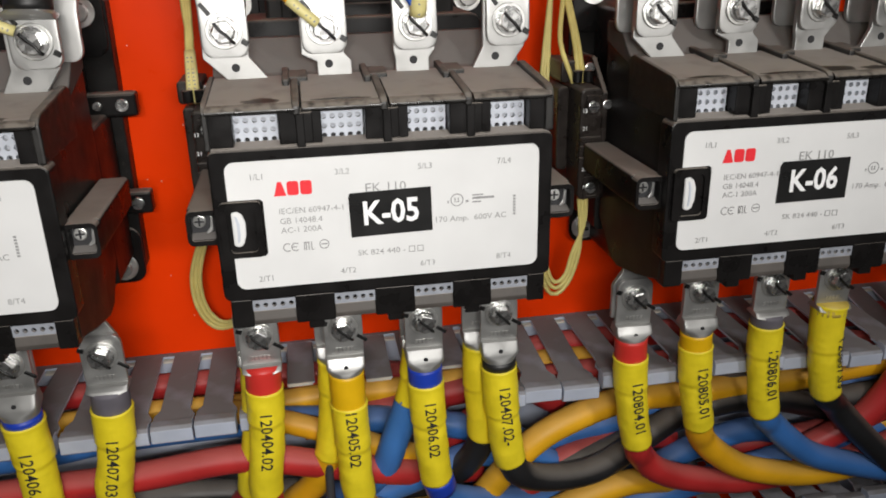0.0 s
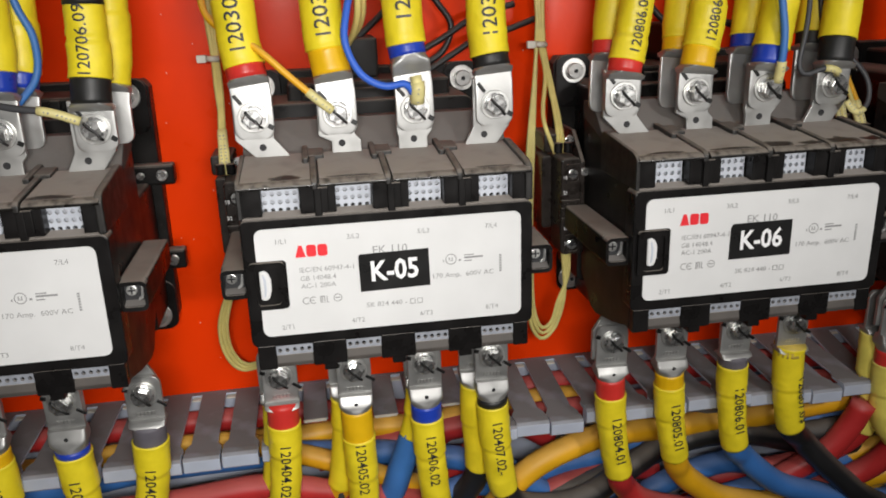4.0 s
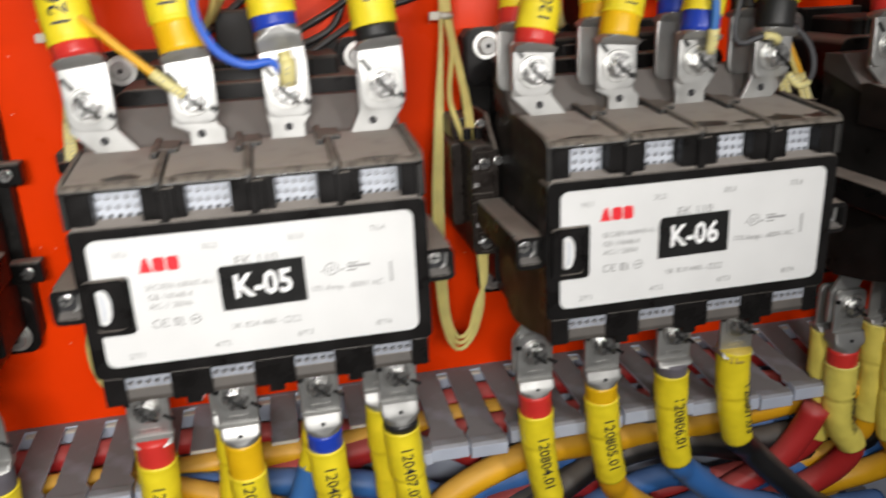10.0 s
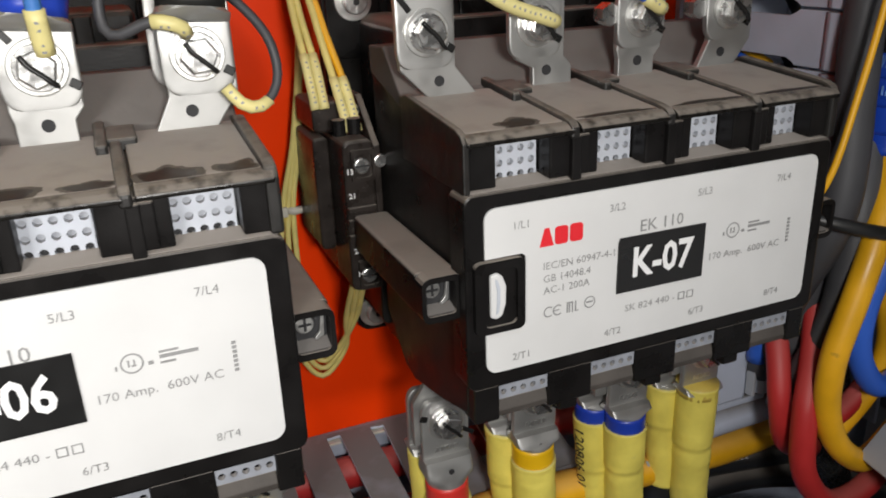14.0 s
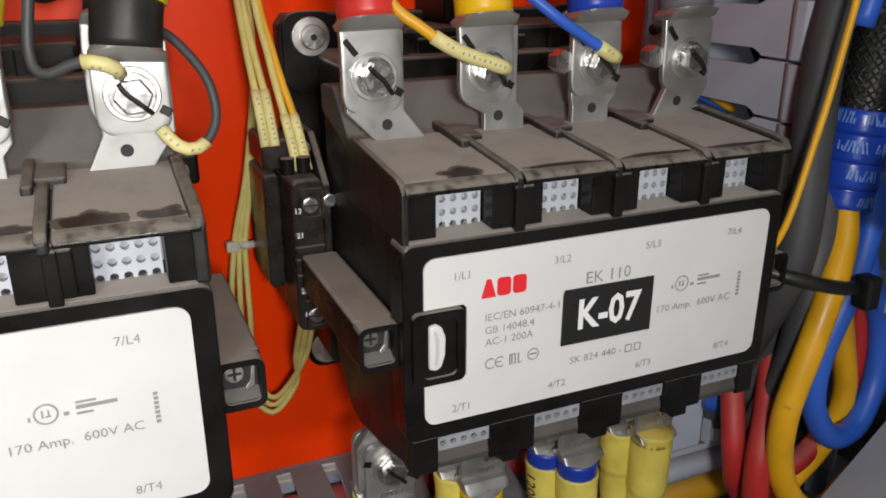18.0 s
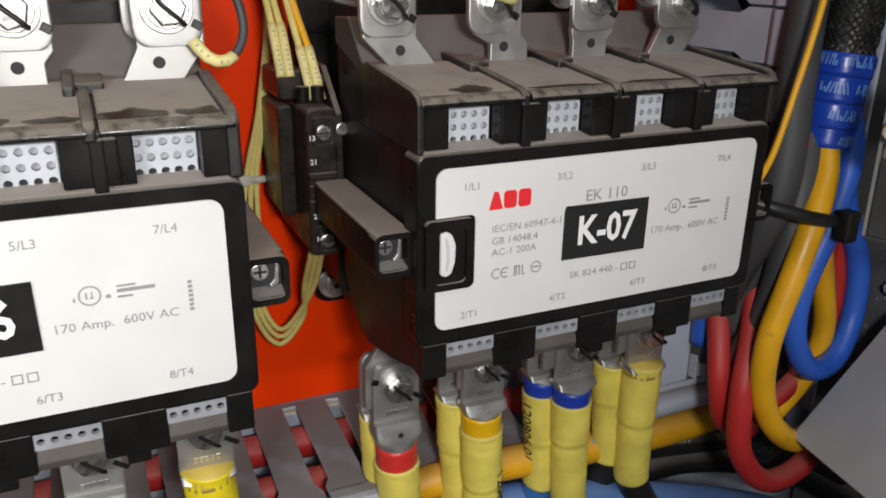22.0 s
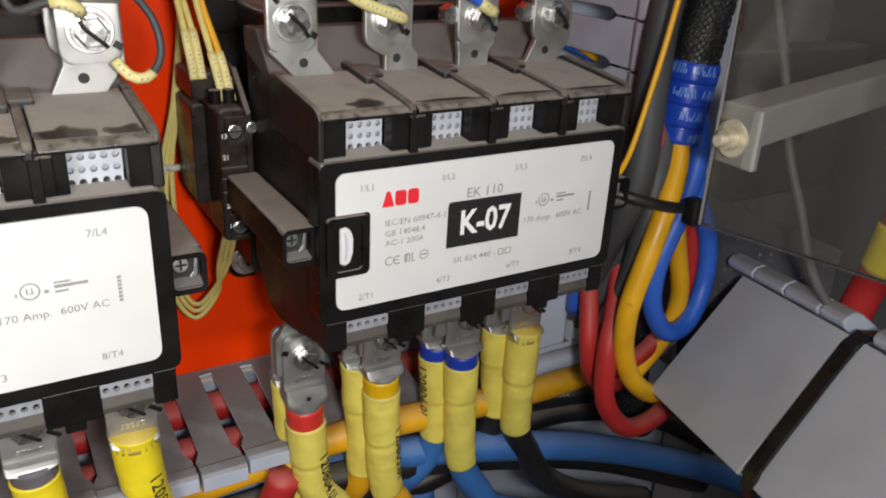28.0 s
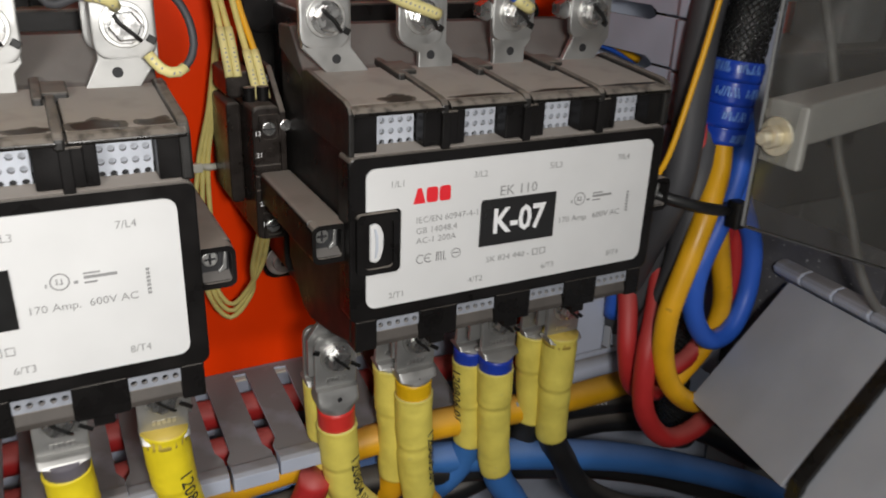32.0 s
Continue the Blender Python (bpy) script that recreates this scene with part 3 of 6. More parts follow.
    for x0, x1, z0, z1 in ((-0.0432, -0.0410, -0.0107, -0.0103), (-0.0380, -0.0376, -0.0124, -0.0086), (-0.0372, -0.0368, -0.0124, -0.0086), (-0.0360, -0.0356, -0.0124, -0.0086), (-0.0376, -0.0356, -0.0090, -0.0086),
                           (-0.0348, -0.0344, -0.0124, -0.0086), (-0.0344, -0.0334, -0.0124, -0.0121), (-0.0304, -0.0278, -0.0104, -0.0099), (0.0294, 0.0299, 0.0044, 0.0064), (0.0303, 0.0315, 0.0044, 0.0048), (0.0309, 0.0313, 0.0044, 0.0064),
                           (0.0262, 0.0268, 0.0040, 0.0052), (0.0345, 0.0358, 0.0040, 0.0050), (0.0375, 0.0425, 0.0068, 0.0074), (0.0375, 0.0475, 0.0052, 0.0062), (0.0375, 0.0415, 0.0036, 0.0042)):
        box(x0, x1, y, y + 0.0002, z0, z1, bm=b)
    for i in range(7):
        box(0.0562, 0.0574, y, y + 0.0002, -0.0035 + i * 0.0014, -0.0026 + i * 0.0014, bm=b)
    part("print", b, GREY_INK, label)
    # maker's mark as three plain red blocks
    b = bmesh.new()
    for i in range(3):
        x = -0.0486 + i * 0.0056
        if i == 0:
            prism([(x, 0.0130), (x + 0.0018, 0.0192), (x + 0.0034, 0.0192), (x + 0.0052, 0.0130)], y, y + 0.0002, "y", bm=b)
        else:
            prism(rounded(x, x + 0.0049, 0.0130, 0.0192, 0.0012, 3), y, y + 0.0002, "y", bm=b)
    part("maker_mark", b, RED_INK, label)
    # coil terminal arms on both sides
    for s in (-1, 1):
        def span(u, v):
            return min(s * u, s * v), max(s * u, s * v)
        x0, x1 = span(0.0728, 0.0872)
        arm = part("coil_arm", prism(rounded(x0, x1, -0.0085, 0.0068, 0.0016, 3), 0.0120, 0.078, "y", 0.0006), BLACK, root, "black coil terminal arm with dusty top")
        u0, u1 = span(0.0752, 0.0857)
        part("arm_frame", ring_frame(rounded(x0, x1, -0.0090, 0.0068, 0.0030, 4), rounded(u0, u1, -0.0068, 0.0048, 0.0018, 4), 0.0055, 0.0125), BLACK, arm)
        part("arm_pocket", box(u0 - 0.0002, u1 + 0.0002, 0.0116, 0.0119, -0.0070, 0.0050), HOLE, arm)
        part("pocket_sill", prism([(0.0062, -0.0068), (0.0062, -0.0062), (0.0116, -0.0048), (0.0116, -0.0068)], u0, u1, "x"), WEDGE, arm)
        part("arm_screw", disc(0.0029, 0.0020, 16, pose(s * 0.0805 - 0.0016, 0.0097, 0.0008), bev=0.0005), STEEL, arm, "shiny terminal screw")
        part("screw_cross", box(s * 0.0805 - 0.0036, s * 0.0805 + 0.0004, 0.0094, 0.0098, 0.0004, 0.0012), HOLE, arm)
        part("screw_cross", box(s * 0.0805 - 0.0020, s * 0.0805 - 0.0012, 0.0094, 0.0098, -0.0012, 0.0028), HOLE, arm)
        part("arm_clamp", prism([(s * 0.0805 + 0.0014, -0.0050), (s * 0.0805 + 0.0040, -0.0036), (s * 0.0805 + 0.0044, 0.0026), (s * 0.0805 + 0.0034, 0.0032), (s * 0.0805 + 0.0026, -0.0022), (s * 0.0805 + 0.0010, -0.0040)], 0.0095, 0.0110, "y", 0.0003), DULL, arm)
    # base with its four ears
    base = part("mounting_base", prism(rounded(-0.0620, 0.0620, -0.072, 0.078, 0.006), 0.088, 0.1370, "y", 0.001), BLACK, root, "black mounting base")
    part("base_plate", prism([(-0.062, -0.0725), (0.062, -0.0725), (0.0735, -0.0700), (0.0765, -0.0640), (0.0775, 0.0880), (0.0740, 0.0925), (-0.0740, 0.0925), (-0.0775, 0.0880), (-0.0775, 0.0150), (-0.0640, 0.0100), (-0.062, -0.0700)], 0.1372, PLATE, "y", 0.001), BLACKG, root, "black base plate with four fixing ears")
    part("coil_yoke", box(-0.048, 0.050, 0.100, PLATE - 0.002, 0.062, 0.088, 0.002), BLACKG, root, "glossy black coil yoke")
    part("yoke_window", box(-0.030, 0.020, 0.0985, 0.1005, 0.070, 0.084, 0.0008), BLACK, root)
    part("coil_post", box(-0.012, 0.008, 0.112, PLATE - 0.003, 0.0885, 0.112, 0.0015), BLACKG, root)
    part("yoke_rib", box(-0.040, -0.034, 0.0965, 0.0995, 0.064, 0.087, 0.0008), BLACKG, root)
    part("yoke_rib", box(0.030, 0.036, 0.0965, 0.0995, 0.064, 0.087, 0.0008), BLACKG, root)
    for sx in (-1, 1):
        for sz, zz in ((1, 0.0832), (-1, -0.0628)):
            x = sx * 0.0642
            x0, x1 = sorted((x - sx * 0.012, x + sx * (0.0120 if sx > 0 or sz > 0 else 0.0095)))
            z0, z1 = sorted((zz - sz * 0.024, zz + sz * 0.0105))
            ear = part("base_ear", prism(rounded(x0, x1, z0, z1, 0.0075), 0.1350, 0.1371, "y", 0.0006), BLACK, root)
            m = pose(x, 0.1350, zz)
            part("fixing_washer", disc(0.0082, 0.0014, 28, m @ pose(0, -0.0014, 0), bev=0.0003), STEEL, ear)
            b = disc(0.0052, 0.0045, 20, m @ pose(0, -0.0058, 0), bev=0.0006)
            part("fixing_screw", b, DULL, ear)
            part("screw_socket", disc(0.0015, 0.0006, 6, m @ pose(0, -0.0061, 0)), HOLE, ear)
    # tabs on the right flank, each with a screw
    for z in (0.0345, -0.0215):
        tab = part("side_tab", box(0.0600, 0.0875, 0.126, 0.136, z - 0.0065, z + 0.0065, 0.0016), BLACK, root)
        part("tab_screw", disc(0.0036, 0.002, 16, pose(0.0800, 0.1243, z), bev=0.0004), BRIGHT, tab)
        part("tab_screw", disc(0.0024, 0.002, 14, pose(0.0672, 0.1243, z), bev=0.0004), BRIGHT, tab)
    part("flank_block", box(0.0600, 0.0715, 0.09, 0.135, -0.0560, 0.030, 0.002), BLACKG, root)
    part("flank_block", prism(rounded(-0.0735, -0.0600, -0.0500, -0.0140, 0.003, 3), 0.092, 0.135, "y", 0.001), BLACKG, root)
    # terminals, flat bars that stand up behind the lugs
    for i in range(4):
        f, s = POLE[i], SKEW[i]
        if i in (0, 3):
            q = [(f - 0.0088, 0.052), (f + 0.0088, 0.052), (s + 0.0102, 0.0655), (s + 0.0102, 0.092), (s - 0.0102, 0.092), (s - 0.0102, 0.0655)]
        else:
            q = [(f - 0.0080, 0.052), (f + 0.0080, 0.052), (f + 0.0080, 0.0620), (s + 0.0098, 0.0655), (s + 0.0098, 0.092), (s - 0.0098, 0.092), (s - 0.0098, 0.0655), (f - 0.0080, 0.0620)]
        t = part("upper_terminal", prism(q, 0.0462, 0.0490, "y", 0.0004), TIN, root, "tinned flat terminal bar")
        hx = (f + s) / 2 - (0.0022 if i == 0 else 0)
        part("terminal_hole", disc(0.0019, 0.0004, 14, pose(hx, 0.0460, 0.0610)), HOLE, t)
        x = (-0.0655, -0.0220, 0.0222, 0.0645)[i]
        part("lower_terminal", prism([(POLE[i] - 0.008, -0.050), (POLE[i] + 0.008, -0.050), (x + 0.0095, -0.070), (x + 0.0095, -0.090), (x - 0.0095, -0.090), (x - 0.0095, -0.070)], 0.0552, 0.0580, "y", 0.0004), TIN, root)
    # auxiliary contact block on the left flank
    aux = part("auxiliary_block", prism(rounded(-0.0890, -0.0765, -0.0265, 0.0360, 0.0030, 4), 0.0800, 0.135, "y", 0.0012), AUXP, root, "glossy black auxiliary contact block")
    part("auxiliary_plate", prism([(0.0800, -0.026), (0.0800, 0.0330), (0.1000, 0.0500), (0.135, 0.0500), (0.135, -0.026)], -0.0765, -0.0738, "x", 0.0006), AUXP, aux)
    part("auxiliary_head", prism(rounded(-0.0960, -0.0830, 0.0372, 0.0490, 0.0020, 3), 0.094, 0.122, "y", 0.001), AUXP, aux)
    part("auxiliary_foot", prism(rounded(-0.0955, -0.0890, -0.0140, 0.0340, 0.0020, 3), 0.1000, 0.135, "y", 0.001), AUXP, aux)
    for z in (0.0262, -0.0193):
        part("auxiliary_cup", ring_frame(rounded(-0.0862, -0.0768, z - 0.0062, z + 0.0062, 0.0008, 3), rounded(-0.0852, -0.0778, z - 0.0048, z + 0.0048, 0.002, 3), 0.0782, 0.0802), AUXP, aux)
        part("auxiliary_screw", disc(0.0032, 0.002, 14, pose(-0.0822, 0.0776, z), bev=0.0005), BRIGHT, aux)
        part("screw_slot", box(-0.0850, -0.0794, 0.0773, 0.0777, z - 0.0003, z + 0.0004), HOLE, aux)
    part("auxiliary_screw", disc(0.0027, 0.002, 14, pose(-0.0745, 0.0780, 0.0272), bev=0.0005), BRIGHT, aux)
    part("auxiliary_screw", disc(0.0029, 0.002, 14, pose(-0.0800, 0.0925, 0.0450), bev=0.0005), BRIGHT, aux)
    for z in (0.0085, 0.0035, -0.0030):
        part("auxiliary_rib", box(-0.0888, -0.0770, 0.0786, 0.081, z - 0.0012, z + 0.0012, 0.0004), AUXP, aux)
    for t, x, z in (("13", -0.0872, 0.0243), ("21", -0.0868, 0.0146), ("22", -0.0864, -0.0083), ("14", -0.0858, -0.0183)):
        part("terminal_number", flat_text(t, 0.0030, x, 0.0780, z, 0.02), TAG_INK, aux, "white terminal number")
    return root


first = contactor()
contactors = [first]
for i in range(4):
    m = pose(KX[i], KY[i], Z + KZ[i])
    if i == 0:
        first.matrix_basis = m
    else:
        contactors.append(copy_thing(first, m))
for k, (unit, word, (x, z), turn) in enumerate(zip(contactors, ("K-04", "K-05", "K-06", "K-07"), ((-0.002, 0.002), (0.0009, 0.0022), (-0.0010, 0.0016), (-0.0004, 0.0005)), (1.0, -1.0, -0.5, 0.5))):
    unit["label"] = "black four-pole contactor tagged %s, white front label, dusty on top" % word
    a = pose(x, 0, z, 0, turn, 0)
    out = [(-0.0181, -0.0101), (0.0181, -0.0101), (0.0181, 0.0101), (-0.0175, 0.0101), (-0.0181, 0.0085)] if k != 2 else [(-0.0181, -0.0101), (0.0181, -0.0101), (0.0181, 0.0101), (-0.0165, 0.0101), (-0.0178, 0.0080)]
    tag = part("tag_sticker", moved(prism(out, -0.0014, -0.0009, "y"), a), TAG, unit, "black adhesive tag with white lettering")
    part("tag_text", moved(flat_text(word, 0.0150, 0.0, -0.0017, 0.0, 0.026, wide=0.86), a), TAG_INK, tag)

# spots wiped clean of dust along the front edges of the pole covers


def wiped_patch(unit, x, y, rx, ry, material=WIPED, up=0.0002, name="wiped_patch", label="dark glossy patch wiped clean"):
    b = bmesh.new()
    vs = []
    for i in range(48):
        a = 2 * math.pi * i / 48
        q = 1 + 0.40 * noise.noise(Vector((math.cos(a) * 1.4 + x * 90, math.sin(a) * 1.4, y * 300))) + 0.16 * noise.noise(Vector((math.cos(a) * 5 + x * 90, math.sin(a) * 5, y * 300)))
        u, v = x + rx * q * math.cos(a), max(0.0034, y + ry * q * math.sin(a))
        vs.append(b.verts.new((u, v, 0.0520 + (v - 0.004) * 0.0930 + up)))
    b.faces.new(vs)
    bmesh.ops.recalc_face_normals(b, faces=b.faces[:])
    if b.faces[:][0].normal.z < 0:
        bmesh.ops.reverse_faces(b, faces=b.faces[:])
    part(name, b, material, unit, label)


for k, spots in enumerate((((0.050, 0.0050, 0.008, 0.0030),), ((-0.050, 0.0060, 0.0070, 0.0032), (-0.018, 0.0040, 0.009, 0.0015), (0.056, 0.0038, 0.008, 0.0012)),
                           ((-0.056, 0.0040, 0.008, 0.0018), (0.0090, 0.0066, 0.0068, 0.0046), (0.0285, 0.0056, 0.0050, 0.0030), (0.0470, 0.0072, 0.0066, 0.0050), (0.0650, 0.0060, 0.0046, 0.0036), (-0.018, 0.0040, 0.010, 0.0020)),
                           ((-0.0515, 0.0068, 0.0062, 0.0042), (-0.018, 0.0042, 0.011, 0.0016), (0.019, 0.0042, 0.012, 0.0016), (0.056, 0.0042, 0.012, 0.0016)))):
    for spot in spots:
        wiped_patch(contactors[k], *spot)
        x, y, rx, ry = spot
        wiped_patch(contactors[k], x, y, rx * 1.3, ry * 1.45, THIN_DUST, 0.0001, "thin_dust", "brown margin of thin dust")


# ---------------------------------------------------------------- power cables
INSUL = {"red": RCAB, "yellow": YCAB, "blue": BCAB, "black": KCAB, "grey": GCAB, "pale grey": DUCT}
BAND = {"red": RBAND, "amber": YBAND, "blue": BBAND, "black": KBAND, "grey": GBAND, "tan": mat("faded_sleeve_end", (0.62, 0.46, 0.09), 0.45, vary=0.12, bump=0.1)}


crease = random.Random(17)


def lug_shape(line, w, r, fold, end):
    """A cable lug along the line: a flat palm up to the fold, a sharp step, and a facet that rounds into the barrel."""
    b = bmesh.new()
    n, last = 20, None
    for d in [0.0001, 0.0004, 0.001, 0.002, 0.0035, 0.006, 0.012, fold - 0.006, fold - 0.0001, fold + 0.0001, fold + 0.0004, fold + 0.0008] + [fold + 0.0008 + (end + 0.0025 - fold) * i / 8 for i in range(1, 9)]:
        c, t, f, side = line.at(d)
        if d < fold:
            hw, hh, k = w * min(1, max(0.55, 0.55 + 0.45 * math.sqrt(max(0.0, 1 - (1 - min(1, d / 0.0055)) ** 2)))), 0.0015, 0
        else:
            e = min(1, (d - fold) / (end - 0.0002 - fold))
            k = min(1, max(0, (e - 0.55) / 0.45))
            k = k * k * (3 - 2 * k)
            hw = w + (r * 0.93 - w) * k
            hh = 0.0015 + 0.0026 * min(1, (d - fold) / 0.0004) + (r * 0.93 - 0.0041) * e
        p = 0.16 + 0.84 * k
        ring = []
        for j in range(n):
            a = 2 * math.pi * (j + 0.5) / n
            x, y = math.cos(a), math.sin(a)
            x, y = math.copysign(abs(x) ** p, x), math.copysign(abs(y) ** p, y)
            ring.append(b.verts.new(c + side * hw * x + f * hh * y))
        if last:
            for j in range(n):
                b.faces.new((last[j], last[(j + 1) % n], ring[(j + 1) % n], ring[j]))
        else:
            b.faces.new(ring[::-1])
        last = ring
    b.faces.new(last)
    return b


def soft_shade(ob, deg=38):
    for f in ob.data.polygons:
        f.use_smooth = True
    bmm = bmesh.new()
    bmm.from_mesh(ob.data)
    for e in bmm.edges:
        e.smooth = e.calc_face_angle(0) < radians(deg)
    bmm.to_mesh(ob.data)
    bmm.free()
    return ob


def lug_cable(color, path, band="", band_len=0.008, sleeve=0.05, text="", turn=1, lower_band="", r=0.0098, w=0.0104, size=0.0090, rear=False, around=0.0, group="power cables", text_at=None, bare=0.0, fade=""):
    """A power cable with its lug at the start of the path. turn -1: the marking reads against the path."""
    label = "%s power cable with tinned lug, yellow marker sleeve%s" % (color, " and %s band" % band if band else "")
    root = thing("power_cable", label, "cable", group)
    line = Line(path, 0.003)
    low = path[1][2] < path[0][2]
    end = 0.0375 + bare
    fold = 0.0270 if low else min(0.0300, end - 0.0040)
    end = max(end, fold + 0.0045)
    soft_shade(part("lug", lug_shape(line, w, r, fold, end), TIN, root, "tinned copper crimp lug"))
    c, t, f, side = line.at(fold + 0.0050 if low else 0.012)
    b = disc(0.0012, 0.0004, 12)
    m = Matrix((side, -f, t)).transposed().to_4x4()
    m.translation = c + f * (0.0070 if low else 0.0062)
    if low:
        part("inspection_hole", moved(b, m), HOLE, root)
    else:
        b.free()
    s = 0.0375 + bare
    if low:
        b = bmesh.new()
        for j in range(5):
            c, t, f, side = line.at(0.0232)
            m = Matrix((side, -f, t)).transposed().to_4x4()
            m.translation = c + f * 0.0016 + side * (j - 2) * 0.0021 * w / 0.0104
            merge(b, moved(box(-0.0007, 0.0007, -0.0002, 0.0002, -0.0011, 0.0011), m @ pose(0, 0, 0, 0, 12 * (j % 3 - 1), 0)))
        tagged(part("stamp", b, STEEL, root), "pale stamped marks", kind="stuff")
    seed = path[0][0] * 50
    if band:
        part("shrink_band", tube(line, s, s + band_len + 0.001, lambda q: r * 0.965, 18, 0.002, wobble=0.02, seed=seed), BAND[band], root, "%s shrink band" % band, True)
        s += band_len
    if sleeve:
        e = s + sleeve
        crimp, crimp2 = s + sleeve * (0.28 + 0.2 * crease.random()), s + sleeve * (0.6 + 0.25 * crease.random())

        def rad(q):
            fall = 1 / (1 + math.exp(-(q - crimp) / 0.0009))
            return r * (1.03 - 0.055 * fall + 0.034 * math.exp(-((q - crimp) / 0.0013) ** 2) - 0.03 * math.exp(-((q - crimp - 0.0030) / 0.0015) ** 2) + 0.013 * math.exp(-((q - crimp2) / 0.0012) ** 2) - 0.03 * max(0, (q - crimp) / sleeve) + (0.02 if q < s + 0.0015 else 0))
        sl = part("marker_sleeve", tube(line, s, e, rad, 24, 0.0011, wobble=0.055, seed=seed + 3), YPALE if path[0][0] > 0.33 else YSLEEVE, root, "crinkled yellow marker sleeve", True)
        if fade:
            part("sleeve_end", tube(line, s - 0.0004, s + 0.0058, lambda q: r * 1.03, 20, 0.002, wobble=0.038, seed=seed + 3), BAND[fade], sl, "faded sleeve end", True)
        if text:
            part("marking", wrapped_text(text, size, line, s + sleeve * 0.5 if text_at is None else text_at, r * 1.10, turn, 0.008, around), INK, sl, "black printed wire number")
        s = e
    if lower_band:
        part("shrink_band", tube(line, s, s + 0.010, r * 0.97, 18, 0.002, wobble=0.02, seed=seed), BAND[lower_band], root, "%s shrink band" % lower_band, True)
        s += 0.010
    if s < line.length - 0.004:
        part("insulation", tube(line, s - 0.004, line.length, 0.0085, 16, 0.005, wobble=0.012, seed=seed), INSUL[color], root, "", True)
    return line


def terminal_bolt(x, y, z, turn, marks=True, up=1):
    root = thing("terminal_bolt", "zinc-plated hex bolt with washers and black paint mark", "bolt", "terminal bolts", at=(x, y, z))
    m = pose(0, 0, 0, 0, turn, 0)
    bolt_head(root, m, 0.0055, 0.0079)
    if marks:
        bend = 0.0012 * math.sin(x * 300)
        stroke = Line([(-0.0036, -0.0067, 0.0040), (-0.0014 + bend * 0.5, -0.0069, 0.0012), (0.0014, -0.0069, -0.0013 + bend * 0.5), (0.0036, -0.0066, -0.0040), (0.0044, -0.0056, -0.0048)], 0.001)
        part("paint_stroke", tube(stroke, 0, stroke.length, 0.00075, 8, 0.0012, wobble=0.4, seed=x * 70), PAINT, root, "black torque mark", True)
        part("paint_dab", moved(box(-0.0010, 0.0010, -0.0004, 0.0004, 0.0088, 0.0150, 0.0003), pose(0, 0, 0, 0, -38 if up > 0 else 125, 0)), PAINT, root)
        part("paint_dab", moved(box(-0.0013, 0.0013, -0.0004, 0.0003, 0.0086, 0.0118, 0.0003), pose(0, 0, 0, 0, 122 if up > 0 else -70, 0)), PAINT, root)


def rise(k, i, lean=-0.0045, dx=0.0, dy=0.0, top=0.34, sway=0.0):
    x = KX[k] + LUGX[k][i] + dx
    y, z = KY[k] + 0.0442 + dy, KZ[k]
    return [(x, y, z + 0.0662), (x, y, z + 0.086), (x + lean * 0.25, y + 0.0015, z + 0.098), (x + lean * 0.8, y + 0.0045, z + 0.115), (x + lean * 1.2, y + 0.006, z + 0.145), (x + lean * 1.6 + sway, y + 0.012, z + 0.22), (x + lean * 1.6 + sway * 1.5, y + 0.03, z + top)]


LOWX = ((-0.0655, -0.0220, 0.0212, 0.0658), (-0.0663, -0.0222, 0.0211, 0.0632), (-0.0630, -0.0227, 0.0215, 0.0615), (-0.0625, -0.0203, 0.0285, 0.0695))
TIP = (-0.0675, -0.0672, -0.0660, -0.0683)


def drop(k, i, foot, tail, dx=0.0, dy=0.0):
    """From the lug's tip down to the foot of the sleeve, given as x and z from the contactor's middle, and on along the tail."""
    x, y, z = KX[k] + LOWX[k][i] + dx, KY[k] + 0.0530 + dy, KZ[k] + TIP[k]
    fx, fz = KX[k] + foot[0], KZ[k] + foot[1]
    a = z - 0.034
    mid = (x + (fx - x) * 0.30, y + 0.002, a + (fz - a) * 0.5)
    return [(x, y, z), (x, y, z - 0.022), (x, y + 0.0005, a), mid, (fx, y + 0.0035, fz)] + list(tail)


# contactor two, the one tagged K-05
lug_cable("red", rise(1, 0), "red", 0.006, 0.085, "12030", 1, r=0.0106, text_at=0.0580, size=0.0115, bare=-0.0055)
lug_cable("yellow", rise(1, 1), "amber", 0.013, 0.08, "1203", 1, r=0.0106, text_at=0.0615, size=0.0115, bare=-0.0055)
lug_cable("blue", rise(1, 2, -0.004), "blue", 0.006, 0.08, "120", 1, r=0.0104, bare=0.002, text_at=0.0660, size=0.0115)
lug_cable("black", rise(1, 3, -0.003), "black", 0.006, 0.085, "1203", 1, r=0.0104, text_at=0.0580, size=0.0115, bare=-0.0055)
lug_cable("red", drop(1, 0, (-0.0716, -0.1797), [(-0.062, 0.066, -0.210), (-0.01, 0.085, -0.232), (0.08, 0.10, -0.240)]), "red", 0.0145, 0.069, "120404.02", 1, bare=-0.010, r=0.0100, text_at=0.071)
lug_cable("yellow", drop(1, 1, (-0.0194, -0.1877), [(-0.008, 0.066, -0.212), (0.04, 0.09, -0.234), (0.12, 0.11, -0.240)]), "amber", 0.020, 0.065, "120405.02", 1, r=0.0100, text_at=0.076)
lug_cable("blue", drop(1, 2, (0.0272, -0.1854), [(0.042, 0.066, -0.210), (0.10, 0.09, -0.235), (0.18, 0.11, -0.240)]), "blue", 0.010, 0.068, "120406.02", 1, "blue", bare=0.0015, r=0.0100, text_at=0.076)
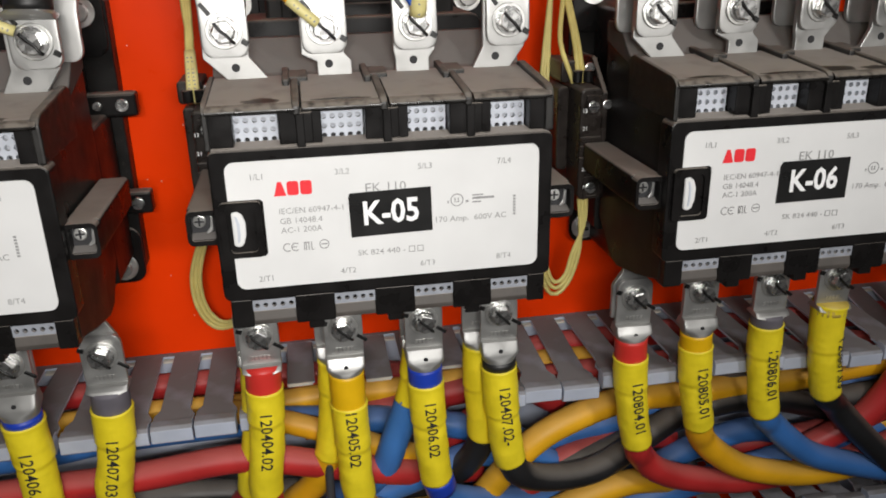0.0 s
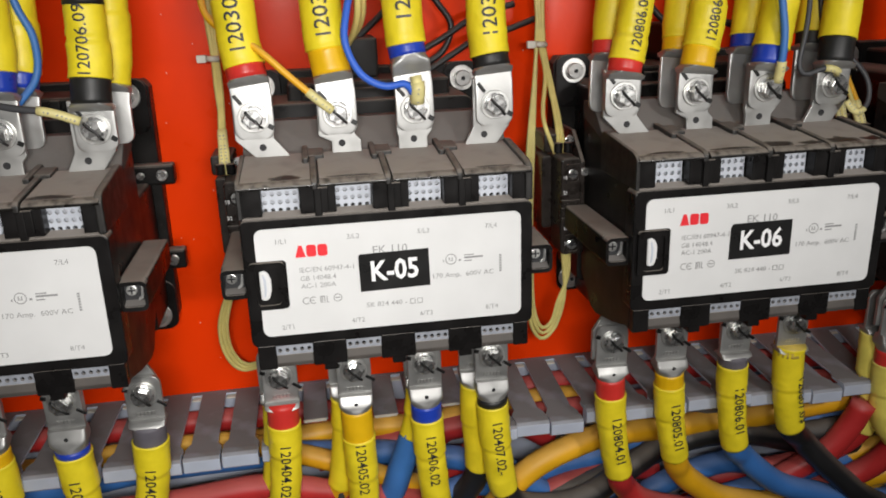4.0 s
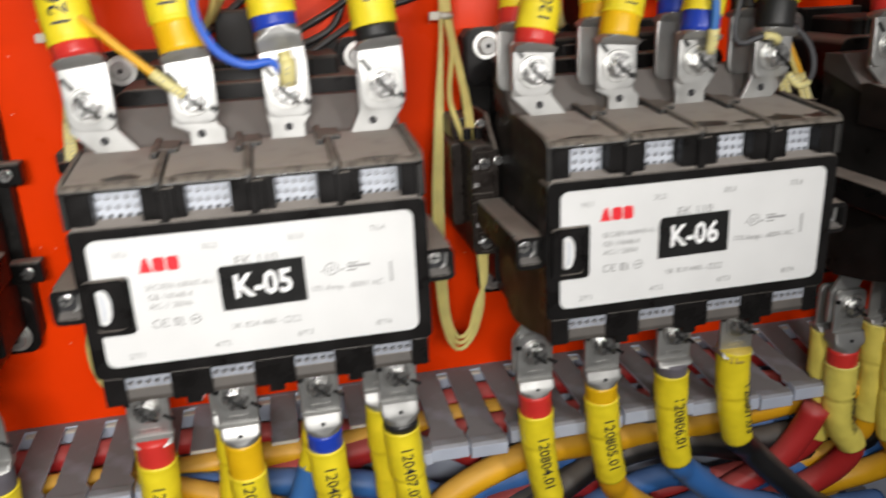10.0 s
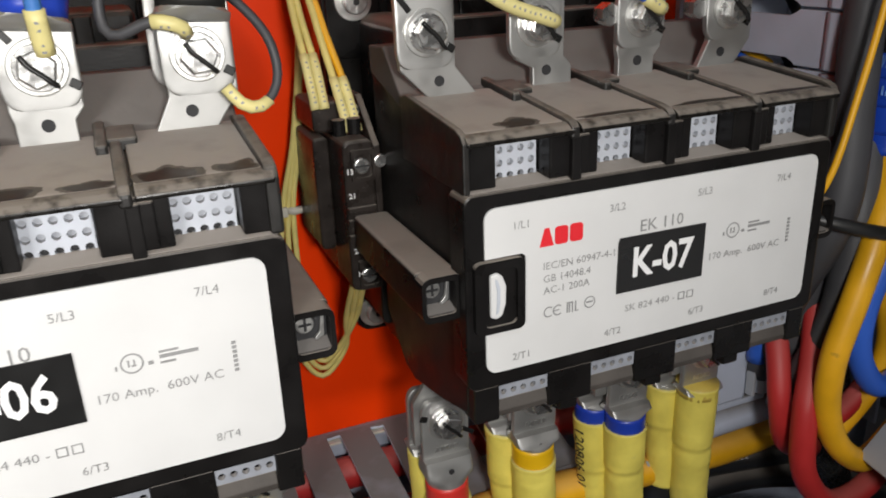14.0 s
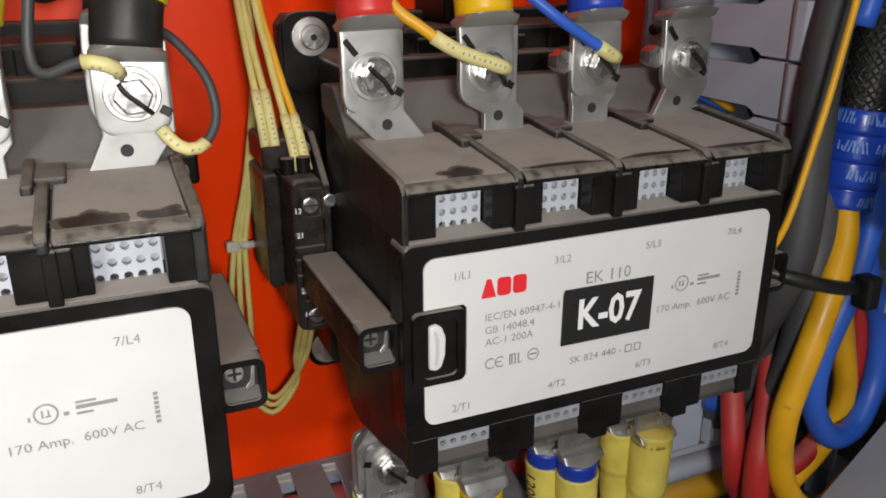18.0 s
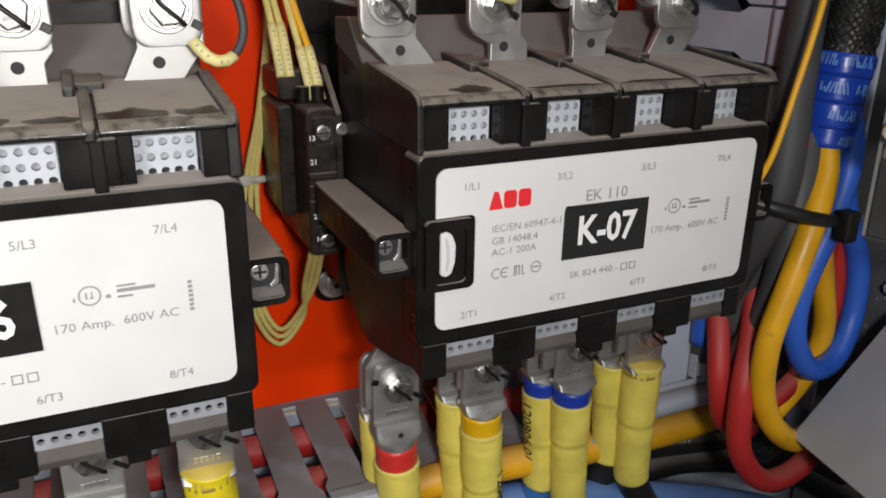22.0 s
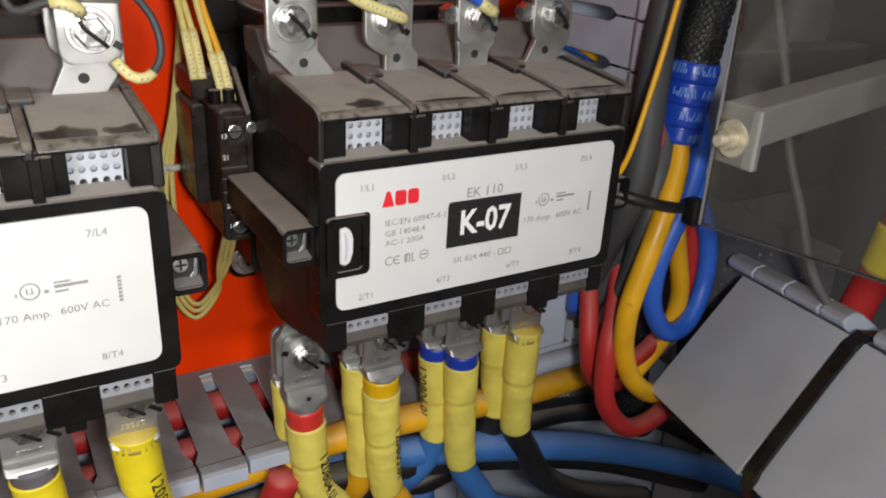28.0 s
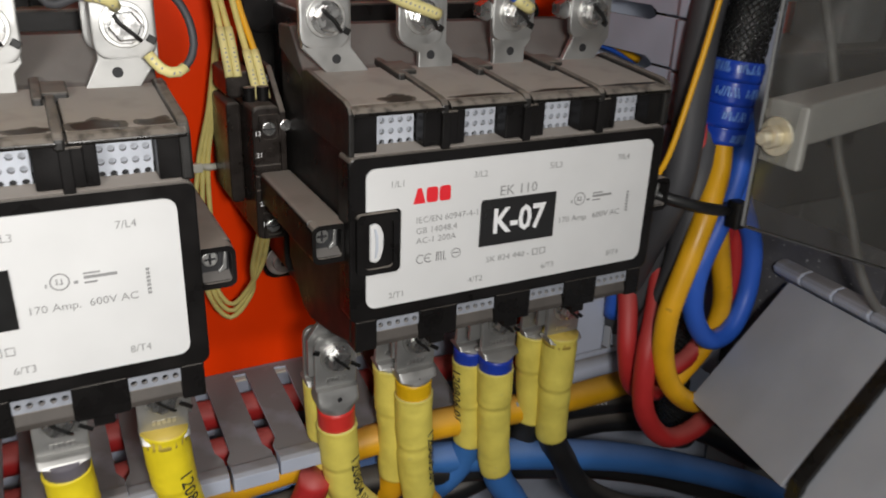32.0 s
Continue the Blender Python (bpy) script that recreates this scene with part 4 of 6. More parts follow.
lug_cable("black", drop(1, 3, (0.0722, -0.1797), [(0.088, 0.062, -0.198), (0.13, 0.070, -0.205), (0.18, 0.085, -0.190), (0.23, 0.097, -0.170), (0.29, 0.107, -0.162)]), "black", 0.005, 0.067, "120407.02-", 1, bare=0.002, r=0.0100, text_at=0.073)
# behind those
lug_cable("red", drop(1, 0, (-0.0795, -0.176), [(-0.086, 0.080, -0.200), (-0.11, 0.098, -0.222), (-0.18, 0.115, -0.230)], -0.0035, 0.015), "", 0.0, 0.085, r=0.0094)
lug_cable("yellow", drop(1, 1, (-0.036, -0.172), [(-0.050, 0.080, -0.200), (-0.080, 0.095, -0.222), (-0.15, 0.115, -0.232)], -0.0050, 0.015), "", 0.0, 0.065, r=0.0094)
lug_cable("blue", drop(1, 2, (0.006, -0.160), [(-0.004, 0.078, -0.190), (-0.024, 0.090, -0.212), (-0.08, 0.105, -0.226)], -0.0010, 0.015), "", 0.0, 0.035, r=0.0090)
lug_cable("black", drop(1, 3, (0.0574, -0.1693), [(0.050, 0.078, -0.192), (0.032, 0.09, -0.212), (-0.02, 0.105, -0.230)], -0.0075, 0.015), "", 0.0, 0.064, r=0.0096)

# contactor one, tagged K-04
lug_cable("black", rise(0, 3, 0.002), "black", 0.012, 0.036, "120706.09", 1, lower_band="black", r=0.0102, size=0.0088, bare=-0.0130)
lug_cable("yellow", rise(0, 3, 0.005, 0.004, 0.020), "", 0.0, 0.09, r=0.0100, bare=-0.0055)
lug_cable("blue", rise(0, 2, 0.002), "blue", 0.010, 0.08, r=0.0102, bare=-0.0055)
lug_cable("yellow", rise(0, 2, 0.005, 0.004, 0.020), "blue", 0.008, 0.08, r=0.0100, bare=-0.0055)
lug_cable("blue", drop(0, 2, (0.0230, -0.178), [(-0.176, 0.062, -0.200), (-0.14, 0.075, -0.215), (-0.09, 0.09, -0.225)]), "blue", 0.004, 0.064, "120406.03", 1, bare=0.003, r=0.0101)
lug_cable("black", drop(0, 3, (0.0573, -0.1677), [(-0.148, 0.060, -0.195), (-0.12, 0.075, -0.220), (-0.06, 0.095, -0.232)]), "grey", 0.012, 0.064, "120407.03", 1, r=0.0101, size=0.0088, bare=-0.0075)
lug_cable("yellow", drop(0, 1, (-0.020, -0.175), [(-0.222, 0.062, -0.200), (-0.19, 0.075, -0.218), (-0.14, 0.09, -0.228)]), "amber", 0.008, 0.060, "120405.03", 1, r=0.0099)

# contactor three, tagged K-06
lug_cable("red", rise(2, 0, 0.008), "red", 0.006, 0.040, "120806.06", 1, lower_band="red", r=0.0098, size=0.0082, bare=-0.0130)
lug_cable("yellow", rise(2, 1, 0.008), "amber", 0.010, 0.083, "120806.07", 1, r=0.0098, size=0.0082, text_at=0.0550, bare=-0.0120)
lug_cable("blue", rise(2, 2, 0.008), "blue", 0.009, 0.078, r=0.0098, bare=-0.0125)
lug_cable("black", rise(2, 3, 0.005), "black", 0.013, 0.075, "120", 1, r=0.0102, size=0.0088, bare=-0.0130)
for i, band in enumerate(("red", "amber", "blue", "black")):
    lug_cable(("red", "yellow", "blue", "black")[i], rise(2, i, 0.004, -0.0015, 0.0215), band, 0.007, 0.09, r=0.0098, bare=-0.0050)
lug_cable("red", drop(2, 0, (-0.0530, -0.1776), [(0.158, 0.061, -0.192), (0.171, 0.062, -0.206), (0.197, 0.066, -0.219), (0.238, 0.072, -0.231), (0.30, 0.085, -0.240)]), "red", 0.013, 0.062, "120804.01", 1, bare=-0.0015, r=0.0097, text_at=0.080)
lug_cable("yellow", drop(2, 1, (-0.0130, -0.1702), [(0.197, 0.060, -0.183), (0.208, 0.061, -0.196), (0.232, 0.064, -0.214), (0.275, 0.070, -0.230), (0.3205, 0.078, -0.237), (0.38, 0.09, -0.236)]), "amber", 0.0095, 0.057, "120805.01", 1, bare=-0.0005, r=0.0096, text_at=0.075)
lug_cable("blue", drop(2, 2, (0.0305, -0.1673), [(0.2435, 0.060, -0.178), (0.258, 0.061, -0.193), (0.281, 0.064, -0.2115), (0.3226, 0.070, -0.230), (0.36, 0.076, -0.244), (0.42, 0.09, -0.26)]), "grey", 0.007, 0.064, "120806.01", 1, bare=-0.008, r=0.0096, text_at=0.068)
lug_cable("black", drop(2, 3, (0.0715, -0.1582), [(0.2870, 0.060, -0.170), (0.2994, 0.061, -0.184), (0.323, 0.064, -0.208), (0.352, 0.068, -0.234), (0.39, 0.08, -0.26)]), "", 0.0, 0.065, "120807.03", 1, r=0.0097, fade="tan", around=0.45, bare=-0.0105, text_at=0.066)

# contactor four, tagged K-07
for i, (color, band) in enumerate((("red", "red"), ("yellow", "amber"), ("blue", "blue"), ("black", "grey"))):
    lug_cable(color, rise(3, i, -0.001), band, 0.010, 0.08, r=0.0104, bare=-0.0075)
X = KX[3]
lug_cable("red", drop(3, 0, (-0.0560, -0.1642), [(X - 0.044, 0.060, -0.188), (X - 0.07, 0.075, -0.222), (X - 0.15, 0.09, -0.236)]), "red", 0.0105, 0.068, "120804.01", 1, r=0.0096, around=0.5, bare=0.002, text_at=0.086)
lug_cable("yellow", drop(3, 1, (-0.0145, -0.1784), [(X - 0.006, 0.060, -0.200), (X - 0.04, 0.08, -0.226), (X - 0.13, 0.09, -0.238)]), "amber", 0.009, 0.070, "120805.01", 1, r=0.0096, around=0.62, bare=-0.0035, text_at=0.083)
lug_cable("blue", drop(3, 2, (0.0355, -0.1806), [(X + 0.046, 0.058, -0.200), (X + 0.066, 0.060, -0.226), (X + 0.13, 0.065, -0.262)]), "blue", 0.0075, 0.072, r=0.0096, bare=-0.0055)
lug_cable("black", drop(3, 3, (0.0735, -0.1682), [(X + 0.085, 0.058, -0.190), (X + 0.102, 0.060, -0.216), (X + 0.145, 0.065, -0.250), (X + 0.21, 0.07, -0.282)]), "", 0.0, 0.072, r=0.0097, fade="tan", bare=-0.0105)
for i, (color, band, ln, text) in enumerate((("red", "", 0.080, ""), ("yellow", "", 0.072, ""), ("blue", "blue", 0.056, "120806.01"), ("black", "", 0.060, ""))):
    x = X + (-0.0640, -0.0262, 0.0208, 0.0620)[i]
    lug_cable(color, [(x, 0.070, -0.068), (x, 0.070, -0.090), (x, 0.071, -0.102), (x + 0.001, 0.071, -0.125), (x + 0.003, 0.072, -0.160), (x + (0.0, 0.0, -0.004, -0.004)[i], 0.076, -0.185), (x - 0.03, 0.09, -0.212), (x - 0.10, 0.105, -0.228)], band, 0.008 if band else 0.0, ln, text, 1, r=0.0094, w=0.0098, size=0.0082, around=-1.35, bare=-0.006, text_at=0.060 if text else None)

# bolts on every terminal
for k in range(4):
    for i in range(4):
        terminal_bolt(KX[k] + LUGX[k][i], KY[k] + 0.0425, KZ[k] + 0.0778, (10, 25, 0, 40)[(i + k) % 4])
        terminal_bolt(KX[k] + LOWX[k][i], KY[k] + 0.0513, KZ[k] + TIP[k] - 0.0105, (35, 5, 20, 50)[(i + k) % 4], True, -1)


# ---------------------------------------------------------------- wiring ducts
def finger(length, p=0.02365):
    """One finger of the duct wall, flat in x and y, with its rolled lip, from y = 0 forward to -length."""
    g, t = 0.0036, 0.0007
    out = [(0, 0), (p, 0), (p, -0.003), (p - g, -0.003), (p - g, -length + 0.014), (p - t, -length + 0.008), (p - t, -length), (t, -length), (t, -length + 0.008), (g, -length + 0.014), (g, -0.003), (0, -0.003)]
    b = prism(out, -0.0008, 0.0008, "z", 0.0002)
    prism([(-length - 0.0065, 0.0005), (-length - 0.0045, 0.0024), (-length + 0.001, 0.0026), (-length + 0.0022, 0.0008), (-length + 0.0022, -0.0075), (-length - 0.0040, -0.0092), (-length - 0.0068, -0.0070)], t, p - t, "x", 0.0004, b)
    return b


duct = thing("wiring_duct", "grey slotted wiring duct with open front, dusty fingers", "wiring duct")
part("duct_back", box(-0.5, 0.50, PLATE - 0.004, PLATE - 0.0002, -0.268, -0.132, 0.0005), DUCT, duct, "grey duct back wall")
me_finger, me_short = bpy.data.meshes.new("duct_finger"), bpy.data.meshes.new("duct_finger")
for me, length in ((me_finger, 0.080), (me_short, 0.064)):
    fbm = finger(length)
    fbm.normal_update()
    fbm.to_mesh(me)
    fbm.free()
    me.materials.append(DUCT)
bent = random.Random(4)


def add_finger(parent, m, me=me_finger):
    ob = new("duct_finger", me)
    ob.parent = parent
    ob.matrix_basis = m
    return ob


for i in range(37):
    x = -0.4386 + i * 0.02365
    tilt = 0.5 + bent.uniform(-1.2, 1.2)
    if 0.055 < x < 0.12:
        tilt += 3.5
    elif 0.25 < x < 0.335:
        tilt += 2.5
    if not (-0.07 <= x < 0.055):
        short = x > 0.335
        add_finger(duct, pose(x, PLATE - 0.003, -0.1325, tilt + 12 * short, 0, bent.uniform(-0.8, 0.8)), me_short if short else me_finger)
    else:
        y0 = 0.0975 + bent.uniform(-0.005, 0.004)
        f = part("broken_finger", moved(box(x + 0.0036, x + 0.0200, y0 - PLATE + 0.003, 0, -0.0008, 0.0008, 0.0003), pose(0, PLATE - 0.003, -0.1330, 3, 0, 0)), DUCT, duct, "snapped-off dusty finger")
        part("torn_edge", moved(box(x + 0.0040, x + 0.0190, y0 - PLATE + 0.0018, y0 - PLATE + 0.0028, -0.0010, 0.0010, 0.0002), pose(0, PLATE - 0.003, -0.1330, 3, 0, 0)), NYLON, f, "pale torn edge")
    add_finger(duct, pose(x, PLATE - 0.003, -0.2685, 4 + bent.uniform(-2, 2), 0, 0) @ Matrix.Diagonal((1, 1, -1, 1)), me_short)
    # pale box painted in as the lit back wall behind the slot
    part("lit_slot_patch", box(x - 0.0034, x + 0.0034, PLATE - 0.0090, PLATE - 0.0042, -0.1352, -0.1340, 0.0002), NYLON, duct)

part("duct_back", box(0.50, 0.80, PLATE - 0.006, PLATE - 0.0002, -0.42, -0.150, 0.0005), DUCT, duct, "grey duct back wall")
part("duct_back", box(0.36, 0.498, PLATE - 0.006, PLATE - 0.0042, -0.42, -0.236, 0.0005), DUCT, duct, "grey duct back wall")
side = thing("wiring_duct", "grey slotted vertical wiring duct beside the contactors", "wiring duct")
part("duct_back", box(0.524, 0.60, PLATE - 0.004, PLATE - 0.0002, -0.15, 0.45, 0.0005), DUCT, side)
tall = prism([(0, 0), (0.0255, 0), (0.0255, -0.008), (0.0219, -0.008), (0.0219, -0.074), (0.0236, -0.078), (0.0249, -0.0795), (0.0249, -0.097), (0.0006, -0.097), (0.0006, -0.0795), (0.0019, -0.078), (0.0036, -0.074), (0.0036, -0.008), (0, -0.008)], -0.0008, 0.0008, "z", 0.0002)
prism([(-0.0960, 0.0026), (-0.0990, 0.0040), (-0.1040, 0.0040), (-0.1070, 0.0022), (-0.1078, -0.0010), (-0.1060, -0.0050), (-0.0980, -0.0050), (-0.0960, -0.0010)], 0.0007, 0.0248, "x", 0.0005, tall)
me_tall = bpy.data.meshes.new("duct_finger")
tall.normal_update()
tall.to_mesh(me_tall)
tall.free()
me_tall.materials.append(DUCT)
for i in range(16):
    ob = new("duct_finger", me_tall)
    ob.parent = side
    ob.matrix_basis = Matrix(((0, 0, -1, 0.5270), (0, 1, 0, PLATE - 0.003), (1, 0, 0, -0.0785 + i * 0.0255), (0, 0, 0, 1)))
part("duct_far_wall", box(0.598, 0.600, 0.050, PLATE - 0.003, -0.15, 0.45, 0.0005), DUCT, side)
for z in (0.062, 0.036, 0.088, 0.113):
    w = thing("duct_wire", "dark wire passing through a duct slot", "wire", "wires in the duct")
    part("strand", tube(Line([(0.50, 0.11, z - 0.004), (0.53, 0.115, z), (0.56, 0.11, z - 0.01), (0.57, 0.09, z - 0.06)]), 0, 0.09, 0.0028, 8), KCAB, w, "", True)
w = thing("duct_wire", "yellow wire passing through a duct slot", "wire", "wires in the duct")
part("strand", tube(Line([(0.47, 0.10, 0.062), (0.50, 0.11, 0.060), (0.53, 0.112, 0.055), (0.56, 0.11, 0.04)]), 0, 0.09, 0.0022, 8), YCAB, w, "", True)
w = thing("duct_wire", "blue wire passing through a duct slot", "wire", "wires in the duct")
part("strand", tube(Line([(0.47, 0.104, 0.058), (0.50, 0.113, 0.056), (0.53, 0.116, 0.052), (0.56, 0.114, 0.04)]), 0, 0.09, 0.0022, 8), BCABV, w, "", True)


# ---------------------------------------------------------------- cables lying in the duct
printed = []
PALE_INK = mat("pale_cable_print", (0.35, 0.35, 0.34), 0.5)


def laid(color, pts, r=0.0078, name="duct_cable", extra="lying in the wiring duct", group="cables in the duct"):
    root = thing(name, "%s cable %s" % (color, extra), "cable", group)
    line = Line(pts, 0.006)
    part("insulation", tube(line, 0, line.length, r, 14, 0.006, wobble=0.01, seed=pts[0][0] * 31), INSUL[color], root, "", True)
    if name == "duct_cable" and (color, round(pts[0][0], 2)) in (("black", 0.06), ("yellow", 0.03), ("black", 0.36)):
        printed.append((root, line, pts, r))
    return root, line


laid("yellow", [(-0.50, 0.10, -0.200), (-0.30, 0.106, -0.165), (-0.194, 0.105, -0.150), (-0.151, 0.105, -0.148), (-0.111, 0.104, -0.148), (-0.082, 0.098, -0.152), (-0.042, 0.087, -0.161), (-0.015, 0.085, -0.172), (0.012, 0.088, -0.187), (0.07, 0.11, -0.215)], 0.0070)
laid("blue", [(-0.50, 0.115, -0.180), (-0.30, 0.11, -0.172), (-0.21, 0.105, -0.168), (-0.164, 0.105, -0.163), (-0.09, 0.105, -0.162), (-0.042, 0.105, -0.166), (0.008, 0.105, -0.173), (0.056, 0.10, -0.182), (0.085, 0.096, -0.192), (0.108, 0.094, -0.212), (0.14, 0.10, -0.24)], 0.0088)
laid("red", [(-0.50, 0.08, -0.185), (-0.30, 0.074, -0.175), (-0.2, 0.07, -0.169), (-0.142, 0.07, -0.168), (-0.085, 0.07, -0.164), (-0.044, 0.072, -0.175), (0.01, 0.08, -0.195), (0.06, 0.10, -0.215)], 0.0085)
laid("yellow", [(-0.12, 0.13, -0.162), (-0.07, 0.12, -0.160), (-0.027, 0.12, -0.158), (0.018, 0.12, -0.160), (0.059, 0.118, -0.156), (0.098, 0.115, -0.149), (0.14, 0.116, -0.150), (0.18, 0.118, -0.160), (0.25, 0.12, -0.175)], 0.0080)
laid("red", [(0.03, 0.108, -0.205), (0.065, 0.102, -0.172), (0.095, 0.0985, -0.152), (0.15, 0.0980, -0.149), (0.20, 0.0985, -0.149), (0.26, 0.099, -0.149), (0.33, 0.100, -0.151), (0.37, 0.104, -0.17)], 0.0080)
laid("yellow", [(0.03, 0.085, -0.262), (0.058, 0.08, -0.224), (0.077, 0.078, -0.199), (0.098, 0.078, -0.180), (0.128, 0.08, -0.168), (0.158, 0.085, -0.165), (0.208, 0.092, -0.170), (0.268, 0.094, -0.171), (0.337, 0.088, -0.161), (0.391, 0.078, -0.150), (0.466, 0.076, -0.154), (0.53, 0.078, -0.158), (0.60, 0.09, -0.162)], 0.0088)
laid("black", [(0.06, 0.10, -0.240), (0.099, 0.092, -0.222), (0.149, 0.09, -0.206), (0.188, 0.09, -0.190), (0.227, 0.09, -0.180), (0.268, 0.09, -0.183), (0.313, 0.09, -0.196), (0.38, 0.09, -0.205), (0.46, 0.085, -0.190), (0.538, 0.082, -0.186), (0.62, 0.08, -0.214), (0.70, 0.08, -0.268)], 0.0085)
laid("black", [(0.36, 0.11, -0.16), (0.42, 0.10, -0.160), (0.469, 0.088, -0.166), (0.538, 0.084, -0.174), (0.60, 0.085, -0.19), (0.68, 0.08, -0.235)], 0.0085)
laid("blue", [(0.06, 0.115, -0.235), (0.106, 0.108, -0.206), (0.142, 0.105, -0.197), (0.174, 0.105, -0.190), (0.202, 0.105, -0.184), (0.26, 0.108, -0.175), (0.34, 0.11, -0.176)], 0.0085)
laid("blue", [(0.12, 0.09, -0.255), (0.181, 0.092, -0.228), (0.213, 0.093, -0.214), (0.254, 0.095, -0.208), (0.286, 0.10, -0.222), (0.31, 0.11, -0.25)], 0.0085)
laid("blue", [(-0.05, 0.09, -0.235), (-0.004, 0.085, -0.212), (0.025, 0.082, -0.200), (0.055, 0.09, -0.196), (0.09, 0.10, -0.208)], 0.0085)
laid("red", [(-0.05, 0.118, -0.178), (0.038, 0.115, -0.164), (0.068, 0.112, -0.160), (0.095, 0.112, -0.163), (0.12, 0.115, -0.18)], 0.0095)
laid("red", [(0.085, 0.088, -0.230), (0.12, 0.095, -0.212), (0.16, 0.10, -0.206), (0.20, 0.105, -0.212)], 0.0085)
laid("red", [(0.26, 0.085, -0.235), (0.301, 0.075, -0.206), (0.319, 0.07, -0.191), (0.331, 0.066, -0.170), (0.3365, 0.062, -0.150)], 0.0085)
laid("red", [(0.00, 0.12, -0.20), (0.05, 0.128, -0.17), (0.10, 0.131, -0.148), (0.16, 0.131, -0.145), (0.26, 0.131, -0.145), (0.36, 0.130, -0.147), (0.46, 0.13, -0.152), (0.55, 0.13, -0.16)], 0.0085)
laid("red", [(-0.50, 0.130, -0.150), (-0.35, 0.130, -0.147), (-0.20, 0.130, -0.145), (-0.05, 0.130, -0.147), (0.05, 0.133, -0.160)], 0.0080)
laid("yellow", [(-0.50, 0.12, -0.164), (-0.35, 0.118, -0.162), (-0.20, 0.118, -0.160), (-0.12, 0.122, -0.164)], 0.0070)
laid("blue", [(0.31, 0.11, -0.192), (0.36, 0.098, -0.184), (0.419, 0.078, -0.176), (0.50, 0.062, -0.188), (0.575, 0.06, -0.217), (0.669, 0.06, -0.267), (0.74, 0.06, -0.314)], 0.0095)
laid("black", [(0.30, 0.085, -0.186), (0.40, 0.08, -0.182), (0.50, 0.076, -0.205), (0.58, 0.074, -0.236), (0.68, 0.07, -0.29)], 0.0095)
laid("black", [(-0.5, 0.10, -0.215), (-0.30, 0.095, -0.206), (-0.18, 0.09, -0.196), (-0.08, 0.092, -0.205), (0.02, 0.10, -0.232), (0.10, 0.10, -0.25)], 0.0085)
laid("black", [(-0.20, 0.11, -0.22), (-0.10, 0.10, -0.215), (-0.02, 0.10, -0.222), (0.06, 0.12, -0.245)], 0.0085)
laid("blue", [(0.16, 0.085, -0.248), (0.22, 0.08, -0.232), (0.28, 0.082, -0.222), (0.36, 0.09, -0.215), (0.44, 0.09, -0.225)], 0.0085)
laid("yellow", [(0.08, 0.075, -0.250), (0.12, 0.075, -0.232), (0.16, 0.078, -0.225), (0.20, 0.085, -0.235)], 0.0085)
laid("grey", [(-0.03, 0.05, -0.30), (-0.036, 0.062, -0.20), (-0.034, 0.068, -0.15), (-0.030, 0.075, -0.10)], 0.0026, extra="hanging down behind the lugs")
laid("pale grey", [(0.474, 0.072, -0.134), (0.501, 0.07, -0.130), (0.541, 0.072, -0.131), (0.60, 0.08, -0.134)], 0.0095, "grey_conduit", "conduit end lying in the duct")
part("cut_end", disc(0.0084, 0.0008, 10, pose(0.4733, 0.0718, -0.1341, 0, 0, -90)), GRID, bpy.data.objects["grey_conduit"], "pale cut end")

# worn print on some of those cables, as plain bars
def cable_print(color_mat, pts, r, s0, n, around, seed):
    line, rng, b = Line(pts, 0.006), random.Random(seed), bmesh.new()
    for i in range(n):
        if rng.random() < 0.2:
            continue
        s = s0 + i * 0.0032
        q = []
        for u, v in ((0, -0.16), (0.0016, -0.16), (0.0016, 0.16), (0, 0.16)):
            c, t, f, side = line.at(s + u)
            q.append(c + (side * math.sin(around + v) + f * math.cos(around + v)) * (r + 0.0002))
        b.faces.new([b.verts.new(e) for e in q])
    return b


for (root, line, pts, r), (ink, s0, n, around) in zip(printed, ((PALE_INK, 0.44, 16, 0.9), (INK, 0.035, 12, 0.6), (PALE_INK, 0.155, 8, 0.6))):
    tagged(part("cable_print", cable_print(ink, pts, r, s0, n, around, n), ink, root), "worn print along the cable", kind="stuff")

# ---------------------------------------------------------------- control wires
def wire(material, pts, r=0.0016, label="cream control wire with printed ferrule", ferrule=0.0, ferrule_end=0.0, fmat=None, group="control wires", name="control_wire"):
    root = thing(name, label, "wire", group)
    line = Line(pts, 0.003)
    part("strand", tube(line, 0, line.length, r, 8, 0.003), material, root, "", True)
    for a, b in ((0.0, ferrule), (line.length - ferrule_end, line.length)):
        if b - a > 1e-4:
            f = part("ferrule_sleeve", tube(line, a, b, r * 1.3, 10, 0.003), fmat or CREAM2, root, "pale marker sleeve", True)
            k = bmesh.new()
            n = max(4, int((b - a) * 0.8 / 0.0019))
            for i in range(n):
                at = a + (b - a) * (0.1 + 0.8 * i / n)
                if i == n - 3:
                    continue
                ring = []
                for q, v in ((0, -0.00055), (0, 0.00055), (0.0007, 0.00055 - 0.0006 * (i % 2)), (0.0007, -0.00055 + 0.0003 * (i % 3))):
                    c, t, fr, sd = line.at(at + q)
                    ring.append(k.verts.new(c + fr * r * 1.36 + sd * v))
                k.faces.new(ring)
            tagged(part("printed_marks", k, GREY_INK, f), "small black printed marks", kind="stuff")
    return line


